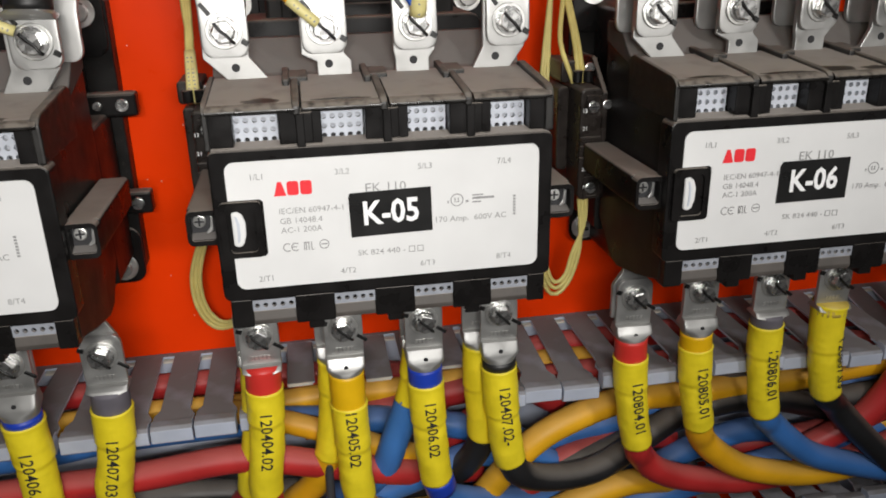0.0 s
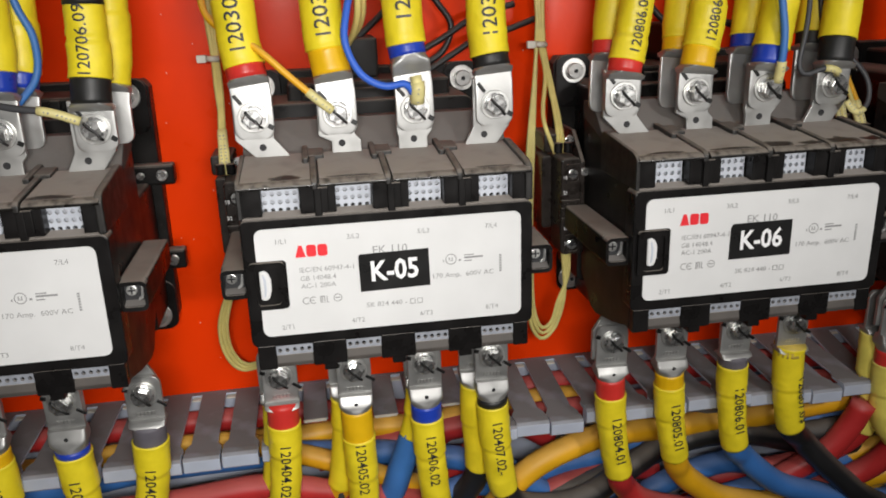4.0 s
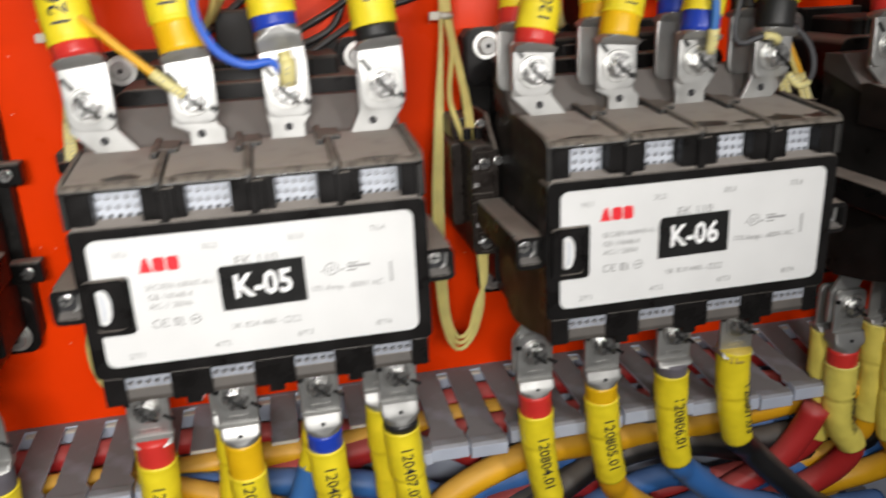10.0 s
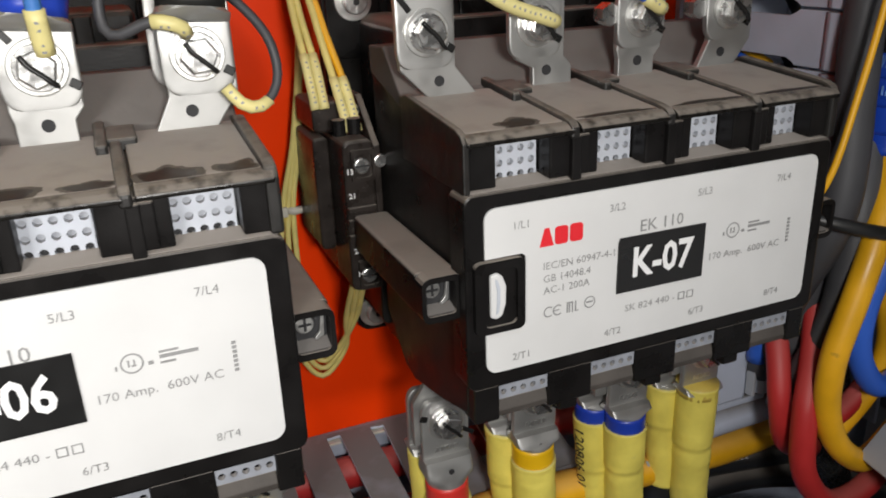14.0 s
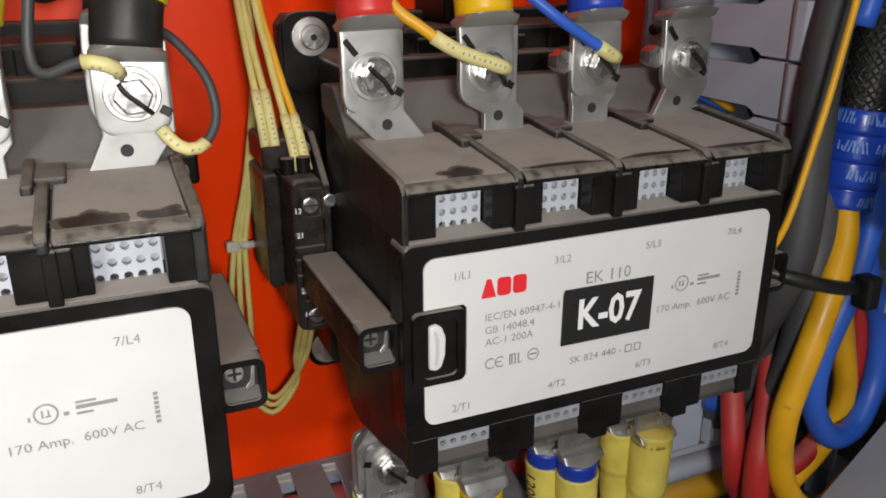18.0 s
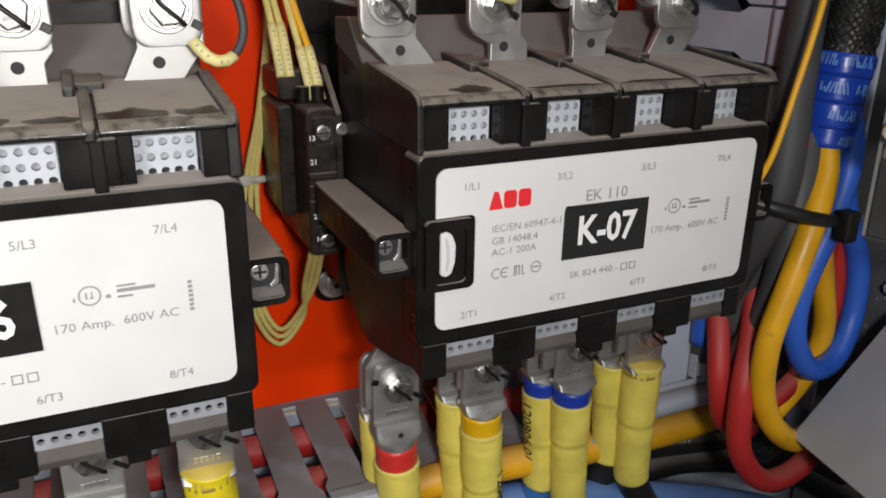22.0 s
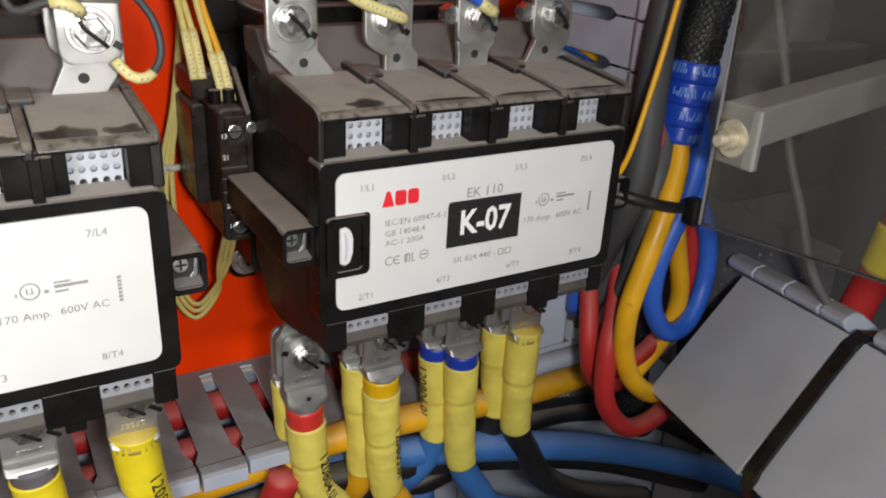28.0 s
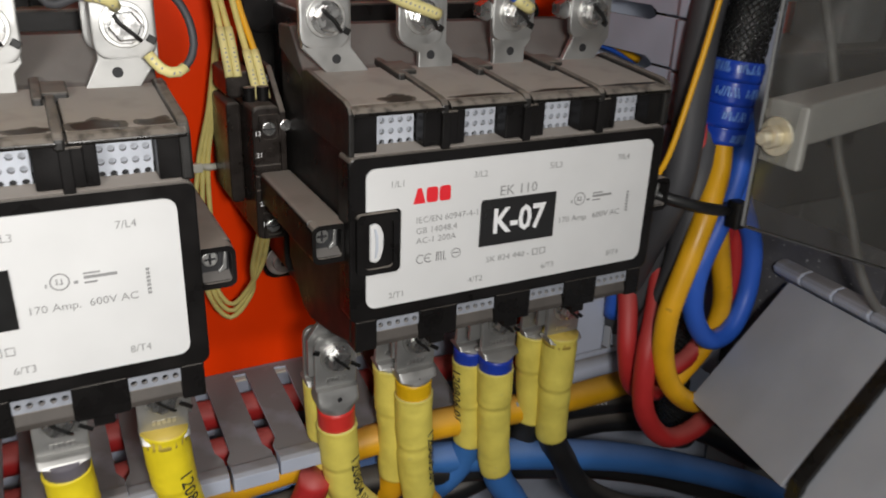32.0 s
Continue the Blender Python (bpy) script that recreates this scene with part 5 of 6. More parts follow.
for k in (1, 2, 3):
    x0, rng = KX[k], random.Random(k)
    n = (3, 3, 4)[k - 1]
    for i in range(n):
        d = i * 0.0032
        if k == 3:
            pair, side_x = i // 2, 0.0036 * (i % 2)
            if pair == 0:
                ends = [(x0 - 0.0848 + side_x, 0.086, 0.0400), (x0 - 0.0862 + side_x, 0.095, 0.0570), (x0 - 0.0885 + side_x * 0.6, 0.108, 0.080), (x0 - 0.0905 + side_x * 0.4, 0.122, 0.112), (x0 - 0.0915 + side_x * 0.5, 0.13, 0.20), (x0 - 0.0915 + side_x, 0.13, 0.35)]
            else:
                ends = [(x0 - 0.0945 + side_x, 0.096, 0.0480), (x0 - 0.0950 + side_x, 0.103, 0.0640), (x0 - 0.0958 + side_x * 0.7, 0.115, 0.085), (x0 - 0.0962 + side_x * 0.5, 0.126, 0.115), (x0 - 0.0968 + side_x * 0.5, 0.132, 0.20), (x0 - 0.0968 + side_x, 0.132, 0.35)]
            wire(YCAB if i == 1 else CREAM, ends, 0.0015, ferrule=0.022)
        else:
            lean = -0.002 * (k == 1) - 0.010 * (k == 2 and i == 2)
            ends = [(x0 - 0.0845 + lean * 0.6 - 0.003 * (i % 2), 0.086, 0.039), (x0 - 0.0848 + lean - 0.002 * (i % 2), 0.098, 0.06), (x0 - 0.087 - d * 0.4, 0.112, 0.085), (x0 - 0.088 - d * 0.4, 0.122, 0.105), (x0 - 0.088 - d * 0.7, 0.125, 0.14), (x0 - 0.086 - d, 0.125, 0.22), (x0 - 0.08 - d, 0.13, 0.36)]
            wire(CREAM, ends, 0.0015, ferrule=0.028 if k == 1 else 0.0)
    tie = thing("cable_tie", "small white nylon tie round control wires", "cable tie", "small cable ties")
    tz, tx, ty = ((0.103, -0.0905, 0.122), (0.103, -0.091, 0.122), (-0.004, -0.0985, 0.140))[k - 1]
    part("strap", tube(Line([(x0 + tx - 0.004, ty - 0.003, tz + 0.0006), (x0 + tx, ty - 0.0045, tz), (x0 + tx + 0.004, ty - 0.003, tz)]), 0, 0.008, 0.0019, 8), NYLON, tie, "", True)
    part("tie_head", box(x0 + tx - 0.0092, x0 + tx - 0.0036, ty - 0.006, ty - 0.0025, tz - 0.0020, tz + 0.0026, 0.0006), NYLON, tie)
    # loops that hang under the block
    for i in range(3):
        d = i * (0.0018 if k == 1 else 0.0040)
        if k == 3:
            pts = [(x0 - 0.0860 + d * 0.6, 0.094, -0.026), (x0 - 0.0850 + d * 0.6, 0.115, -0.052), (x0 - 0.0830 - d * 0.5, 0.128, -0.073), (x0 - 0.0945, 0.132, -0.0880 + d), (x0 - 0.1050 + d * 0.4, 0.133, -0.072 + d), (x0 - 0.1085 + d, 0.134, -0.040), (x0 - 0.1040 + d * 0.6, 0.137, -0.003), (x0 - 0.0965 + d * 0.3, 0.134, 0.030), (x0 - 0.0905, 0.131, 0.075), (x0 - 0.0905, 0.130, 0.12)]
        elif k == 1:
            pts = [(x0 - 0.0900 + d * 0.5, 0.094, -0.026), (x0 - 0.0985 + d, 0.112, -0.046), (x0 - 0.1065 + d * 1.3, 0.122, -0.070), (x0 - 0.1060 + d * 1.3, 0.126, -0.092 + d * 0.5), (x0 - 0.0975 + d, 0.126, -0.1055 + d), (x0 - 0.083, 0.122, -0.103 + d), (x0 - 0.060, 0.12, -0.092 + d)]
        else:
            pts = [(x0 - 0.0830 + d * 0.6, 0.092, -0.026), (x0 - 0.0815 + d * 0.3, 0.091, -0.045), (x0 - 0.0820 - d * 0.5, 0.090, -0.062), (x0 - 0.0880 - d * 0.3, 0.089, -0.080 + d * 0.5), (x0 - 0.0970, 0.089, -0.0880 + d), (x0 - 0.1040 + d * 0.3, 0.091, -0.078 + d), (x0 - 0.1070 + d * 0.6, 0.096, -0.050), (x0 - 0.1055 + d * 0.6, 0.104, -0.005), (x0 - 0.1000 + d * 0.4, 0.113, 0.045), (x0 - 0.0930, 0.122, 0.095), (x0 - 0.0900, 0.126, 0.15)]
        wire(CREAM, pts, 0.00135)
    b = bmesh.new()
    for dx in (0.0, 0.006):
        disc(0.0026, 0.006, 12, pose(x0 - 0.0865 + dx - 0.003, 0.083, 0.040) @ pose(0, 0, 0, 90, 0, 0), b)
    collar = thing("wire_ferrule", "black insulated wire ferrule in the terminal", "ferrule", "wire ferrules")
    part("collar", b, BLACK, collar)

# leads that end under the terminal bolts
wire(YCAB, [(-0.024, 0.037, 0.080), (-0.032, 0.036, 0.087), (-0.045, 0.037, 0.099), (-0.060, 0.040, 0.113), (-0.085, 0.06, 0.13), (-0.088, 0.09, 0.16)], 0.0019, "yellow sensing lead with ring terminal", 0.016, name="sensing_lead")
wire(BCABV, [(0.0195, 0.036, 0.086), (0.0150, 0.034, 0.0925), (0.004, 0.033, 0.0915), (-0.008, 0.034, 0.0985), (-0.0150, 0.036, 0.114), (-0.013, 0.04, 0.130), (-0.005, 0.05, 0.16), (0.0, 0.07, 0.22)], 0.0020, "blue sensing lead with ring terminal", 0.0, name="sensing_lead")
wire(CREAM2, [(0.0210, 0.0365, 0.082), (0.0215, 0.0345, 0.090), (0.0205, 0.035, 0.096)], 0.0030, "pale sleeve of a ring terminal", 0.011, name="ring_terminal")
wire(CREAM, [(-0.010, 0.05, 0.20), (-0.006, 0.055, 0.14), (-0.008, 0.07, 0.118), (-0.016, 0.09, 0.104), (-0.024, 0.11, 0.09)], 0.0019)
wire(CREAM, [(0.000, 0.06, 0.20), (-0.002, 0.065, 0.14), (-0.004, 0.075, 0.122), (-0.012, 0.10, 0.108)], 0.0019)
for pts in ([(0.02, 0.128, 0.080), (0.036, 0.13, 0.086), (0.059, 0.132, 0.099), (0.074, 0.134, 0.107), (0.095, 0.136, 0.112), (0.12, 0.14, 0.12)], [(0.035, 0.134, 0.15), (0.049, 0.134, 0.131), (0.058, 0.134, 0.116), (0.050, 0.132, 0.099), (0.03, 0.13, 0.090)],
            [(0.03, 0.13, 0.098), (0.050, 0.13, 0.108), (0.075, 0.133, 0.122), (0.10, 0.137, 0.128)], [(-0.03, 0.12, 0.090), (-0.010, 0.125, 0.106), (0.01, 0.13, 0.122), (0.04, 0.135, 0.15)]):
    wire(KCAB, pts, 0.0020, "thin black wire looped across the plate", name="black_wire")
# contactor one
wire(GCAB, [(-0.1490, 0.036, 0.0815), (-0.162, 0.034, 0.0870), (-0.181, 0.036, 0.090), (-0.196, 0.04, 0.094), (-0.22, 0.05, 0.10)], 0.0018, "grey sensing lead with pale ring terminal", 0.020, name="sensing_lead")
wire(BCAB, [(-0.176, 0.055, 0.20), (-0.177, 0.058, 0.145), (-0.171, 0.06, 0.122), (-0.173, 0.06, 0.102), (-0.184, 0.05, 0.087), (-0.190, 0.04, 0.078)], 0.0020, "thin blue insulated sensing lead", 0.0, name="sensing_lead")
# contactor three
wire(GCAB, [(KX[2] + 0.0690, 0.035, 0.0695), (0.2770, 0.034, 0.0640), (0.2830, 0.035, 0.0630), (0.2885, 0.037, 0.0700), (0.2875, 0.040, 0.0820), (0.2800, 0.046, 0.0930), (0.268, 0.055, 0.105), (0.262, 0.06, 0.15)], 0.0015, "grey sensing lead looped round the cable", 0.016, name="sensing_lead")
wire(GCAB, [(KX[2] + 0.0600, 0.034, 0.0855), (0.2620, 0.031, 0.0880), (0.2540, 0.032, 0.0895), (0.245, 0.035, 0.0860), (0.2420, 0.038, 0.092), (0.246, 0.04, 0.12), (0.25, 0.05, 0.18)], 0.0016, "grey sensing lead with pale sleeve", 0.012, name="sensing_lead")
wire(BCAB, [(KX[2] + 0.0235, 0.034, 0.0830), (KX[2] + 0.0230, 0.031, 0.0930), (KX[2] + 0.0225, 0.030, 0.110), (KX[2] + 0.0200, 0.032, 0.130), (KX[2] + 0.016, 0.04, 0.18)], 0.0021, "blue sensing lead with pale sleeve", 0.012, name="sensing_lead")
for pts in ([(0.200, 0.12, 0.112), (0.215, 0.11, 0.116), (0.232, 0.10, 0.112), (0.245, 0.09, 0.104), (0.255, 0.085, 0.11)], [(0.17, 0.13, 0.20), (0.176, 0.125, 0.15), (0.19, 0.12, 0.12), (0.21, 0.12, 0.108)]):
    wire(KCAB, pts, 0.0022, "thin black wire behind the terminals", name="black_wire")
wire(CREAM, [(0.168, 0.10, 0.20), (0.170, 0.10, 0.13), (0.172, 0.10, 0.105), (0.176, 0.105, 0.095)], 0.0019, ferrule_end=0.018)
# contactor four
wire(YCAB, [(0.386, 0.0385, 0.0800), (0.379, 0.037, 0.0825), (0.367, 0.037, 0.0868), (0.355, 0.039, 0.0945), (0.345, 0.045, 0.105), (0.335, 0.07, 0.14)], 0.0019, "yellow sensing lead with pale sleeve", 0.030, name="sensing_lead")
wire(BCABV, [(0.430, 0.0385, 0.0815), (0.424, 0.037, 0.0845), (0.414, 0.038, 0.0905), (0.402, 0.040, 0.0985), (0.390, 0.05, 0.112), (0.38, 0.07, 0.14)], 0.0020, "blue sensing lead with pale sleeve", 0.010, name="sensing_lead")
for k, i in ((3, 2), (3, 3)):
    b = disc(0.0042, 0.006, 6, pose(KX[k] + LUGX[k][i] - 0.0125, 0.047, 0.080))
    nut = thing("hex_nut", "bright steel nut behind the terminal bar", "nut", "hex nuts")
    part("nut_body", b, BRIGHT, nut)

# ---------------------------------------------------------------- bundle beside contactor four
bundle = thing("braided_sleeve", "black braided cable sleeve over a cable bundle", "cable sleeve")
bl = Line([(0.575, 0.03, 0.40), (0.567, 0.03, 0.20), (0.558, 0.03, 0.11), (0.552, 0.03, 0.075), (0.5485, 0.03, 0.045), (0.546, 0.03, 0.020), (0.543, 0.028, -0.010)])
part("braid_core", tube(bl, 0.0, 0.36, 0.0106, 26, 0.004), KBAND, bundle, "", True)
b = bmesh.new()
for way in (-1, 1):
    for j in range(22):
        last = None
        for i in range(116):
            s = 0.205 + i * 0.00125
            c, t, f, sd = bl.at(s)
            a = way * (s * 78 + 0.0) + j * 2 * math.pi / 22
            out = sd * math.cos(a) + f * math.sin(a)
            tan = (f * math.cos(a) - sd * math.sin(a))
            q = 0.0112 + 0.00035 * math.sin(11 * (s * 78 + way * j * 0.57) + way)
            ring = [b.verts.new(c + out * (q + h) + tan * w_) for h, w_ in ((0, -0.0006), (0.0004, 0), (0, 0.0006))]
            if last:
                for e in (0, 1):
                    b.faces.new((last[e], last[e + 1], ring[e + 1], ring[e]))
            last = ring
tagged(part("braid", b, BRAID, bundle, "", True), "shiny woven black braid", kind="stuff")
tape = thing("tape_wrap", "blue vinyl tape wrapped round the cable sleeve", "tape")
for a, b_ in ((0.3450, 0.3550), (0.3540, 0.3665), (0.3655, 0.3780), (0.3765, 0.3865)):
    part("tape_turn", tube(bl, a, b_, lambda q: 0.0124 + 0.0004 * math.sin((q - a) * 220), 26, 0.002, wobble=0.03, seed=a), TAPE, tape, "", True)
b = bmesh.new()
prng = random.Random(8)
for row in range(4):
    for i in range(20):
        if i % 5 == 4:
            continue
        s, a0 = 0.3482 + row * 0.0115, -1.9 + i * 0.235 + row * 0.5
        lean, half = prng.uniform(-0.06, 0.06), 0.0024 if i % 5 else 0.0019
        for wide, at, bottom in ((0.038, 0.0, -half), (0.030, prng.uniform(0.09, 0.13), prng.choice((-half, 0.0)))):
            q = []
            for u, v in ((bottom, -wide - lean), (half, -wide + lean), (half, wide + lean), (bottom, wide - lean)):
                c, t, f, sd = bl.at(s + u)
                q.append(c + (sd * math.sin(a0 + at + v) + f * math.cos(a0 + at + v)) * 0.0132)
            b.faces.new([b.verts.new(p) for p in q])
part("tape_print", b, TAPE_INK, tape, "pale worn print")


def strand(color, material, pts, r=0.0055):
    root = thing("bundle_cable", "%s cable looping out of the taped bundle" % color, "cable", "cables of the bundle")
    line = Line(pts, 0.005)
    part("insulation", tube(line, 0, line.length, r, 14, 0.005, wobble=0.012, seed=r * 900), material, root, "", True)


strand("yellow", YLOOP, [(0.546, 0.030, 0.050), (0.5430, 0.0265, 0.020), (0.5370, 0.0190, 0.004), (0.529, 0.0135, -0.010), (0.518, 0.010, -0.036), (0.509, 0.010, -0.070), (0.513, 0.011, -0.099), (0.527, 0.012, -0.121), (0.548, 0.014, -0.133), (0.575, 0.02, -0.125)], 0.0058)
strand("blue", BCABV, [(0.550, 0.028, 0.040), (0.5535, 0.021, 0.014), (0.547, 0.019, -0.017), (0.534, 0.018, -0.050), (0.535, 0.018, -0.075), (0.551, 0.019, -0.096), (0.571, 0.022, -0.096), (0.585, 0.027, -0.078), (0.584, 0.029, -0.048), (0.570, 0.031, -0.018), (0.561, 0.034, 0.02)], 0.0056)
strand("yellow", YLOOP, [(0.552, 0.034, 0.02), (0.556, 0.032, -0.025), (0.564, 0.031, -0.056), (0.571, 0.031, -0.084), (0.566, 0.033, -0.110), (0.55, 0.04, -0.14)], 0.0054)
strand("red", RCAB, [(0.565, 0.040, 0.02), (0.575, 0.038, -0.03), (0.582, 0.037, -0.062), (0.581, 0.037, -0.088), (0.562, 0.036, -0.114), (0.538, 0.036, -0.124), (0.515, 0.04, -0.12)], 0.0054)
strand("red", RCAB, [(0.532, 0.048, -0.026), (0.5245, 0.036, -0.052), (0.514, 0.024, -0.077), (0.5055, 0.017, -0.099), (0.5095, 0.016, -0.131), (0.531, 0.017, -0.155), (0.559, 0.019, -0.154), (0.580, 0.022, -0.134)], 0.0058)
strand("red", RCAB, [(0.528, 0.066, -0.036), (0.518, 0.056, -0.058), (0.509, 0.040, -0.078), (0.505, 0.031, -0.101), (0.514, 0.033, -0.125), (0.54, 0.04, -0.14)], 0.0054)
strand("dark grey", GCAB, [(0.548, 0.036, 0.19), (0.528, 0.034, 0.090), (0.5190, 0.027, 0.044), (0.5155, 0.023, 0.023), (0.5125, 0.021, 0.000), (0.5105, 0.026, -0.022), (0.512, 0.040, -0.050), (0.520, 0.060, -0.10)], 0.0082)
strand("dark grey", GCAB, [(0.541, 0.035, 0.026), (0.5350, 0.029, 0.012), (0.5280, 0.023, -0.004), (0.523, 0.0215, -0.033), (0.5205, 0.024, -0.062), (0.515, 0.04, -0.11)], 0.0072)
strand("dark grey", GCAB, [(0.535, 0.046, 0.03), (0.528, 0.044, -0.02), (0.530, 0.044, -0.06), (0.545, 0.05, -0.13)], 0.0060)
strand("thin yellow", YCAB, [(0.536, 0.018, 0.20), (0.5125, 0.013, 0.088), (0.5030, 0.012, 0.047), (0.4948, 0.013, 0.0140), (0.492, 0.025, -0.006), (0.491, 0.05, -0.03)], 0.0014)
strand("blue", BCABV, [(0.552, 0.026, 0.18), (0.541, 0.026, 0.115), (0.536, 0.027, 0.090)], 0.0046)
strand("blue", BCABV, [(0.512, 0.05, 0.0), (0.508, 0.05, -0.045), (0.512, 0.055, -0.09)], 0.0050)
strand("dark grey", GCAB, [(0.560, 0.046, 0.20), (0.545, 0.048, 0.10), (0.540, 0.046, 0.060), (0.534, 0.042, 0.015), (0.526, 0.036, -0.030), (0.520, 0.045, -0.08)], 0.0085)
strand("red", RCAB, [(0.535, 0.034, 0.030), (0.530, 0.026, 0.012), (0.524, 0.028, -0.006), (0.516, 0.034, -0.040)], 0.0022)
strand("red", RCAB, [(0.561, 0.034, 0.025), (0.564, 0.030, 0.000), (0.570, 0.034, -0.030), (0.574, 0.04, -0.06)], 0.0030)
inner = thing("inner_sleeve", "dark braided sleeve hanging behind the cable loops", "cable sleeve")
il = Line([(0.552, 0.050, -0.060), (0.558, 0.053, -0.100), (0.566, 0.055, -0.130), (0.572, 0.056, -0.165), (0.590, 0.060, -0.200)])
part("braid_core", tube(il, 0, il.length, 0.0098, 20, 0.004), KBAND, inner, "", True)
b = bmesh.new()
for way in (-1, 1):
    for j in range(16):
        last = None
        for i in range(66):
            s = 0.012 + i * 0.0019
            c, t, f, sd = il.at(s)
            a = way * s * 78 + j * 2 * math.pi / 16
            out, tan = sd * math.cos(a) + f * math.sin(a), f * math.cos(a) - sd * math.sin(a)
            ring = [b.verts.new(c + out * (0.0101 + 0.0003 * math.sin(9 * s * 78 + way) + h) + tan * w_) for h, w_ in ((0, -0.0006), (0.0004, 0), (0, 0.0006))]
            if last:
                for e in (0, 1):
                    b.faces.new((last[e], last[e + 1], ring[e + 1], ring[e]))
            last = ring
tagged(part("braid", b, BRAID, inner, "", True), "shiny woven black braid", kind="stuff")
tie = thing("cable_tie", "black cable tie round the cable bundle", "cable tie")
ring = []
for i in range(25):
    a = math.pi * 2 * i / 24
    ring.append((0.5175 + 0.0300 * math.cos(a), 0.030 + 0.0265 * math.sin(a), -0.0088 - 0.0082 * math.cos(a)))
tl = Line(ring, 0.004)
part("strap", tube(tl, 0, tl.length, 0.002, 10, 0.004, flat=lambda s: (0.0027, 0.0010)), KBAND, tie, "", False)
part("strap_band", tube(tl, 0, tl.length, 0.0029, 8, 0.004), KBAND, tie, "", True)
part("tie_head", box(0.5390, 0.5465, 0.004, 0.012, -0.0240, -0.0095, 0.0012), KBAND, tie)

# duct clip under contactor four
clip = thing("duct_clip", "grey plastic duct bracket with a rounded clip", "bracket")
part("clip_body", box(0.482, 0.5125, 0.060, 0.085, -0.116, -0.080, 0.002), DUCT, clip)
part("clip_cheek", prism([(0.5125, 0.062), (0.5145, 0.056), (0.5170, 0.0535), (0.5215, 0.0535), (0.5240, 0.056), (0.5250, 0.062), (0.5250, 0.085), (0.5125, 0.085)], -0.111, -0.0845, "z", 0.0008), DUCT, clip, "rounded grey clip")
part("clip_ridge", prism([(0.5115, 0.060), (0.5120, 0.0552), (0.5138, 0.0552), (0.5143, 0.060)], -0.112, -0.086, "z", 0.0003), LID, clip)
part("clip_latch", prism([(0.5160, 0.0545), (0.5250, 0.0545), (0.5262, 0.064), (0.5160, 0.064)], -0.0840, -0.0800, "z", 0.0008), KBAND, clip, "black latch")
part("clip_foot", box(0.480, 0.528, 0.062, 0.090, -0.1205, -0.1165, 0.0010), DUCT, clip)

# ---------------------------------------------------------------- slanting duct with its lid
SPECKLED = mat("dirt_speckled_grey", (0.10, 0.10, 0.11), 0.5, vary=0.2, speck=0.8, bump_scale=420, dust_color=(0.5, 0.5, 0.5))
STRAP = mat("black_strap", (0.010, 0.010, 0.010), 0.28, vary=0.3, scale=90, bump=0.1)
sl = thing("slanting_duct", "grey duct with closed lid held by a black strap", "wiring duct")
U, V = Vector((-0.296, -0.947, 0.121)).normalized(), Vector((-0.621, 0.081, -0.780)).normalized()
N = V.cross(U).normalized()
if N.x > 0:
    N = -N
M = Matrix((U, V, N)).transposed().to_4x4()
M.translation = Vector((0.5883, 0.0041, -0.0608))
W = 0.0836
part("lid", moved(box(0.0, 0.0885, 0.0, W, -0.002, 0.0, 0.0006), M), LID, sl, "flat grey duct lid")
part("lid", moved(box(0.0945, 0.30, 0.0, W, -0.0035, -0.0015, 0.0006), M), LID, sl, "flat grey duct lid")
strap = prism([(-0.010, -0.012), (-0.004, -0.0015), (0.004, 0.0013), (0.060, 0.0016), (W - 0.006, 0.0014), (W + 0.002, -0.0016), (W + 0.007, -0.010), (W + 0.004, -0.011), (W - 0.001, -0.0035), (W - 0.008, -0.0006), (0.060, -0.0004), (0.006, -0.0007), (-0.002, -0.0034), (-0.007, -0.012)], 0.0865, 0.0952, "x", 0.0004)
for v in strap.verts:
    v.co.x += 0.0048 * v.co.y / W
part("strap", moved(strap, M), STRAP, sl, "black strap")
part("duct_side", moved(box(0.0, 0.30, W - 0.002, W - 0.0005, -0.06, -0.002, 0.0004), M), LID, sl)
part("duct_side", moved(box(0.0, 0.30, 0.0005, 0.002, -0.06, -0.002, 0.0004), M), LID, sl)
for a, e in ((-0.0185, 0.0058), (0.0072, 0.0330), (0.0344, 0.0610), (0.0624, 0.0800), (0.0985, 0.1250), (0.1265, 0.1530)):
    part("rim_clip", moved(prism([(-0.0125, -0.0060), (-0.0115, -0.0020), (-0.0075, 0.0010), (-0.0035, 0.0010), (-0.0015, -0.0015), (-0.0015, -0.02), (-0.0125, -0.02)], a, e, "x", 0.0010), M), DUCT, sl, "rolled grey duct rim")
part("end_wall", box(0.6020, 0.6036, -0.040, 0.075, -0.140, -0.030, 0.0004), SPECKLED, sl, "grey duct side, speckled with dirt")

# ---------------------------------------------------------------- clear cover and what stands behind it
GCABL = mat("pale_grey_cable", (0.13, 0.128, 0.122), 0.5, vary=0.1)
cover = thing("clear_cover", "clear acrylic shroud plate, dusty", "cover")
SHEET = pose(0.5055, -0.0290, -0.0045, 0, -1.2, 16)
sheet = part("sheet", moved(box(0.0, 0.0025, -0.30, 0.0, 0.0, 0.35, 0.0004), SHEET), GLASS, cover, "clear acrylic sheet")
sheet.visible_shadow = False
part("polished_edge", moved(box(-0.0003, 0.0028, 0.0001, 0.0012, 0.0, 0.35, 0.0003), SHEET), CABIN, cover, "pale polished edge")
part("polished_edge", moved(box(0.0, 0.0025, -0.30, 0.0, -0.0006, -0.0001, 0.0001), SHEET), GCAB, cover, "polished lower edge")
bar = thing("bar_support", "cream insulating support bar with plated bolt", "busbar support")
BEAM = pose(0.5125, -0.0440, 0.0430, 0, -3.5, 7)
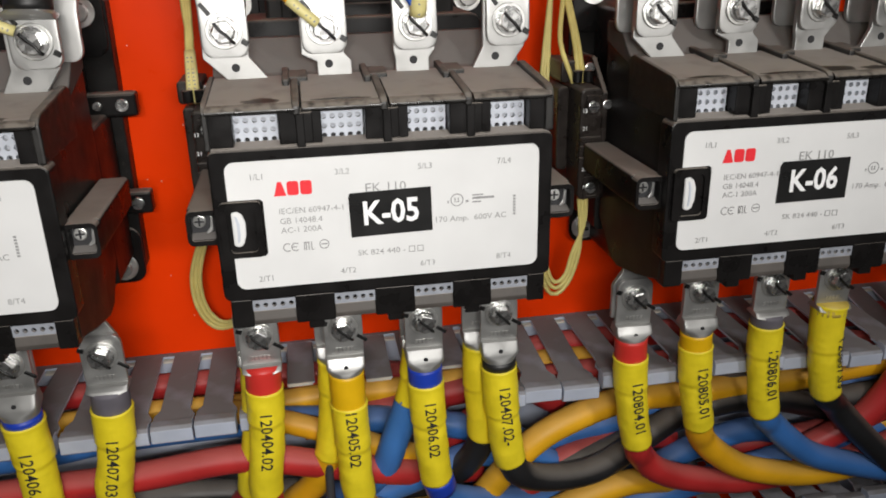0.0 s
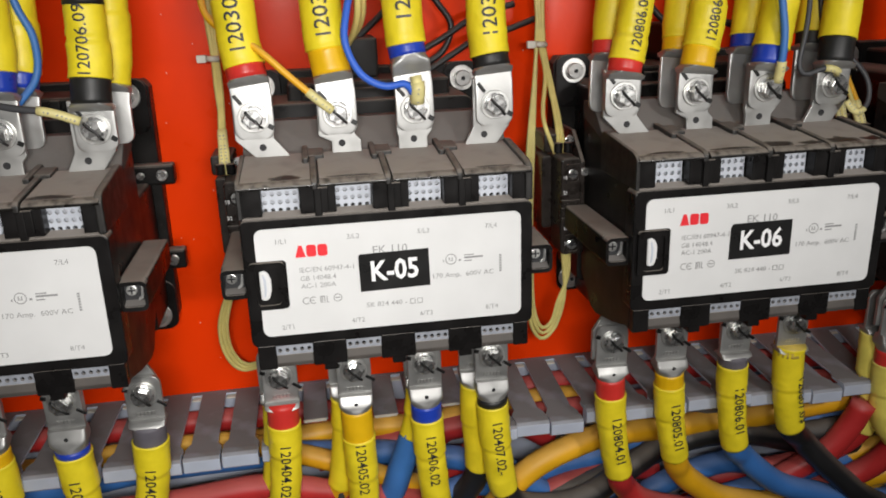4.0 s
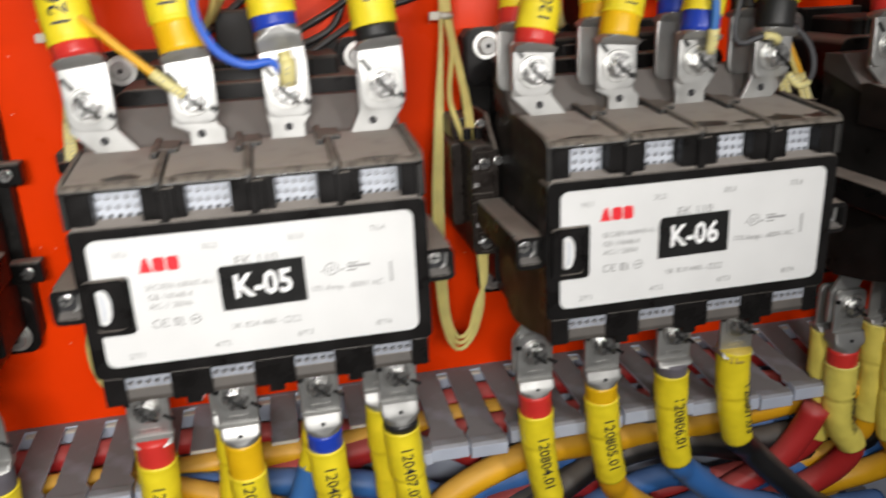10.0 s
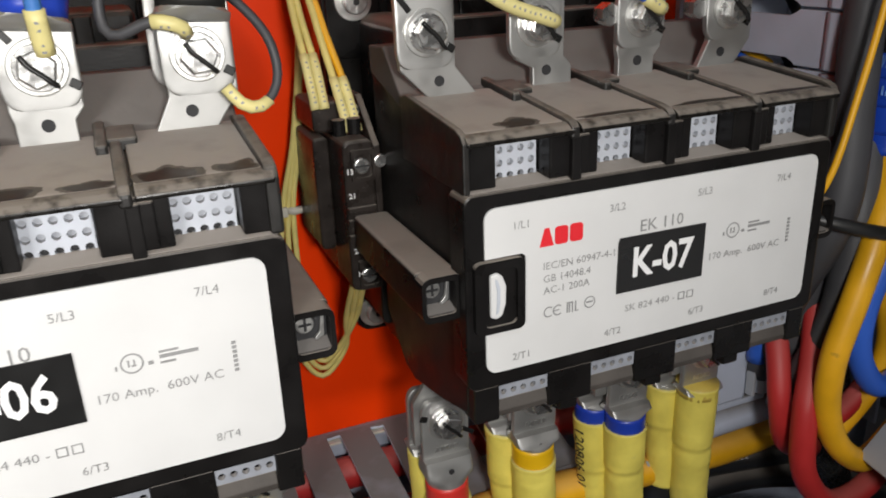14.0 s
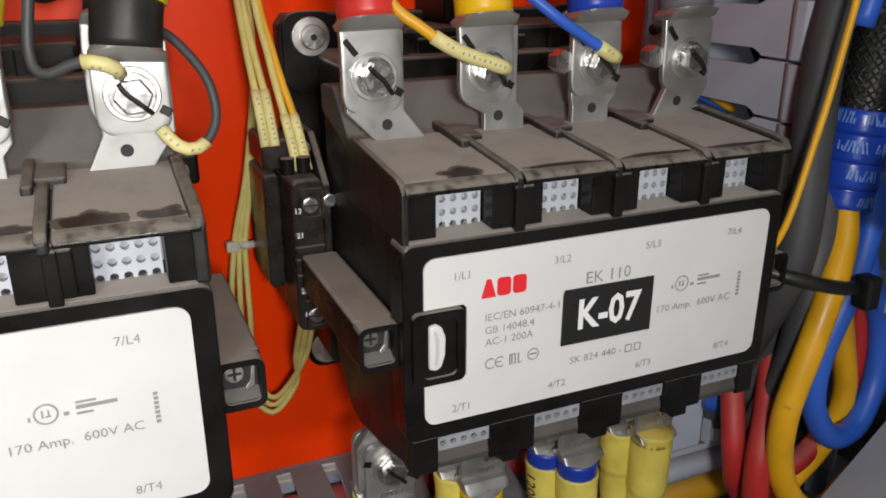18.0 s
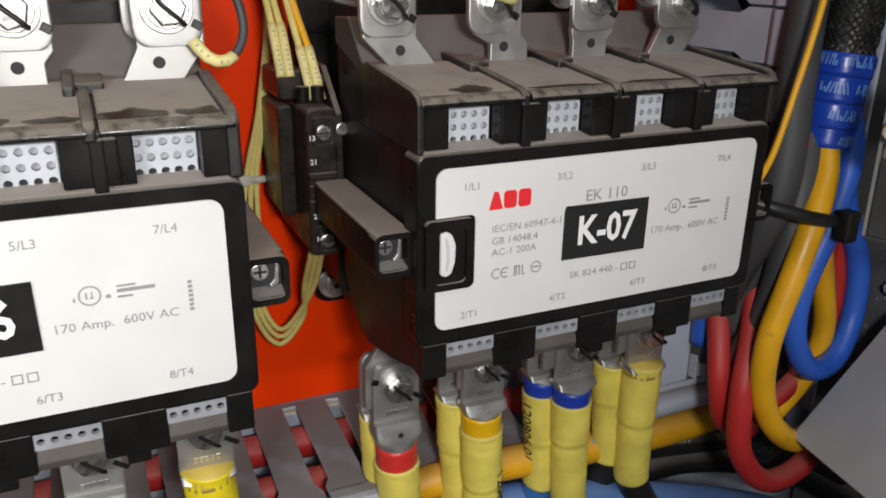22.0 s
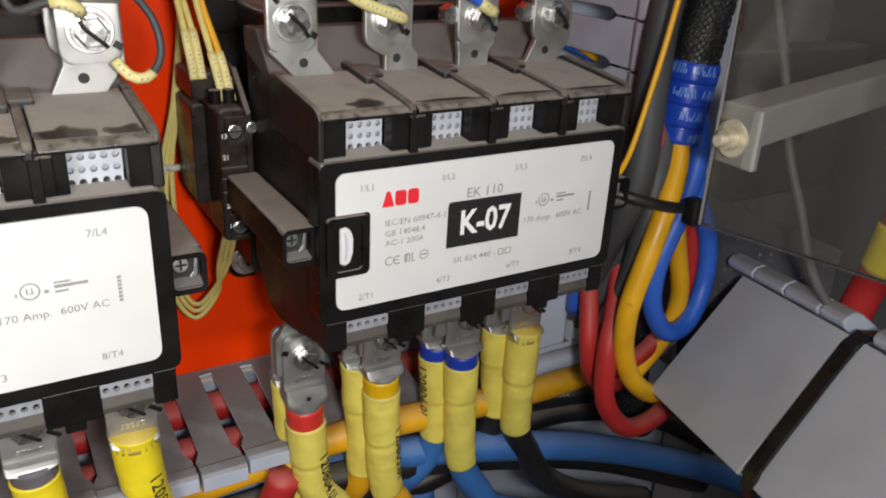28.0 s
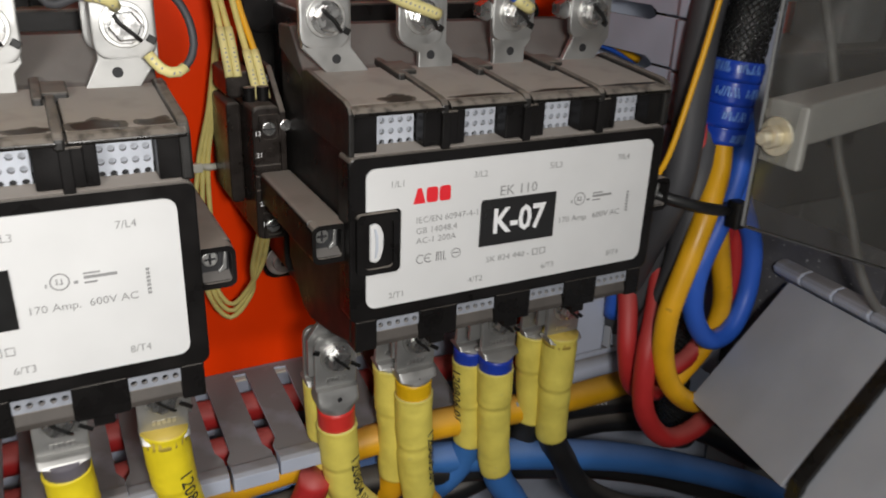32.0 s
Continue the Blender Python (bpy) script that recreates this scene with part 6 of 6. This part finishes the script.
part("beam", moved(box(0.0, 0.26, 0.0, 0.018, -0.0088, 0.0088, 0.0012), BEAM), CREAMB, bar)
part("end_block", box(0.5106, 0.5150, -0.0455, -0.0250, 0.0246, 0.0512, 0.0010), CREAMB, bar, "square cream end block")
turned = pose(0.5068, -0.0365, 0.0378, 0, 0, -90)
part("washer", disc(0.0082, 0.0016, 28, turned @ pose(0, -0.0016, 0), bev=0.0004), BRASS, bar, "plated washer")
part("bolt_head", disc(0.0052, 0.0042, 6, turned @ pose(0, -0.0058, 0), bev=0.0008), BRASS, bar, "plated bolt")
part("bolt_end", disc(0.0030, 0.0042, 16, turned @ pose(0, -0.0100, 0), bev=0.0008), BRASS, bar)
stay = thing("grey_stay", "thin grey cable hanging behind the clear cover", "cable")
stl = Line([(0.575, 0.015, 0.130), (0.562, 0.0, 0.094), (0.560, -0.0105, 0.072), (0.560, -0.018, 0.052), (0.560, -0.027, 0.024), (0.560, -0.041, -0.003), (0.563, -0.050, -0.027), (0.574, -0.056, -0.046), (0.585, -0.064, -0.059), (0.588, -0.070, -0.064)])
part("strand", tube(stl, 0, stl.length, 0.0022, 10), GCABL, stay, "", True)
rc = thing("sleeved_cable", "red cable with yellow sleeve behind the clear cover", "cable")
rl = Line([(0.612, -0.052, 0.075), (0.606, -0.060, 0.035), (0.602, -0.066, 0.006), (0.600, -0.0665, -0.0054), (0.600, -0.0644, -0.0242), (0.600, -0.0599, -0.0418), (0.600, -0.0567, -0.0596), (0.602, -0.054, -0.080)])
part("insulation", tube(rl, 0.0, rl.length, 0.0088, 14, 0.004, wobble=0.02), RCAB, rc, "", True)
part("marker_sleeve", tube(rl, 0.084, 0.108, 0.0097, 16, 0.002, wobble=0.03), YSLEEVE, rc, "yellow marker sleeve", True)
part("shrink_band", tube(rl, 0.0, 0.060, 0.0098, 16, 0.003, wobble=0.03), KBAND, rc, "dark shrink sleeve", True)
post = thing("frame_post", "dark grey steel frame post of the cabinet", "post")
part("upright", box(0.70, 0.74, 0.09, 0.13, -0.6, 0.6, 0.002), CABIN, post)
part("crosspiece", box(0.60, 0.90, 0.10, 0.13, 0.075, 0.10, 0.002), CABIN, post)
cb = thing("circuit_breaker", "dark grey moulded breaker behind the clear cover", "circuit breaker")
part("case", box(0.62, 0.76, 0.07, 0.14, -0.05, 0.05, 0.003), mat("dark_grey_moulding", (0.06, 0.06, 0.062), 0.5, vary=0.15, dust=0.5), cb)
part("toggle", box(0.68, 0.70, 0.062, 0.07, -0.01, 0.015, 0.002), BLACK, cb)

# flecks and scratches in the enamel, their glints painted as pale colour
frng = random.Random(31)
FLECK = mat("scratch_glint", (0.78, 0.62, 0.52), 0.4)
plate = bpy.data.objects["mounting_plate"]
b = bmesh.new()
for i in range(34):
    x, z = (frng.uniform(-0.13, -0.08) if i % 2 else frng.uniform(0.07, 0.34)), frng.uniform(-0.11, 0.17)
    merge(b, moved(box(-frng.uniform(0.0002, 0.0012), 0.0004, PLATE - 0.0002, PLATE + 0.0001, -0.0002, 0.0002), pose(x, 0, z, 0, frng.uniform(20, 75), 0)))
tagged(part("enamel_fleck", b, FLECK, plate), "tiny scratches in the enamel with painted glints", kind="stuff")
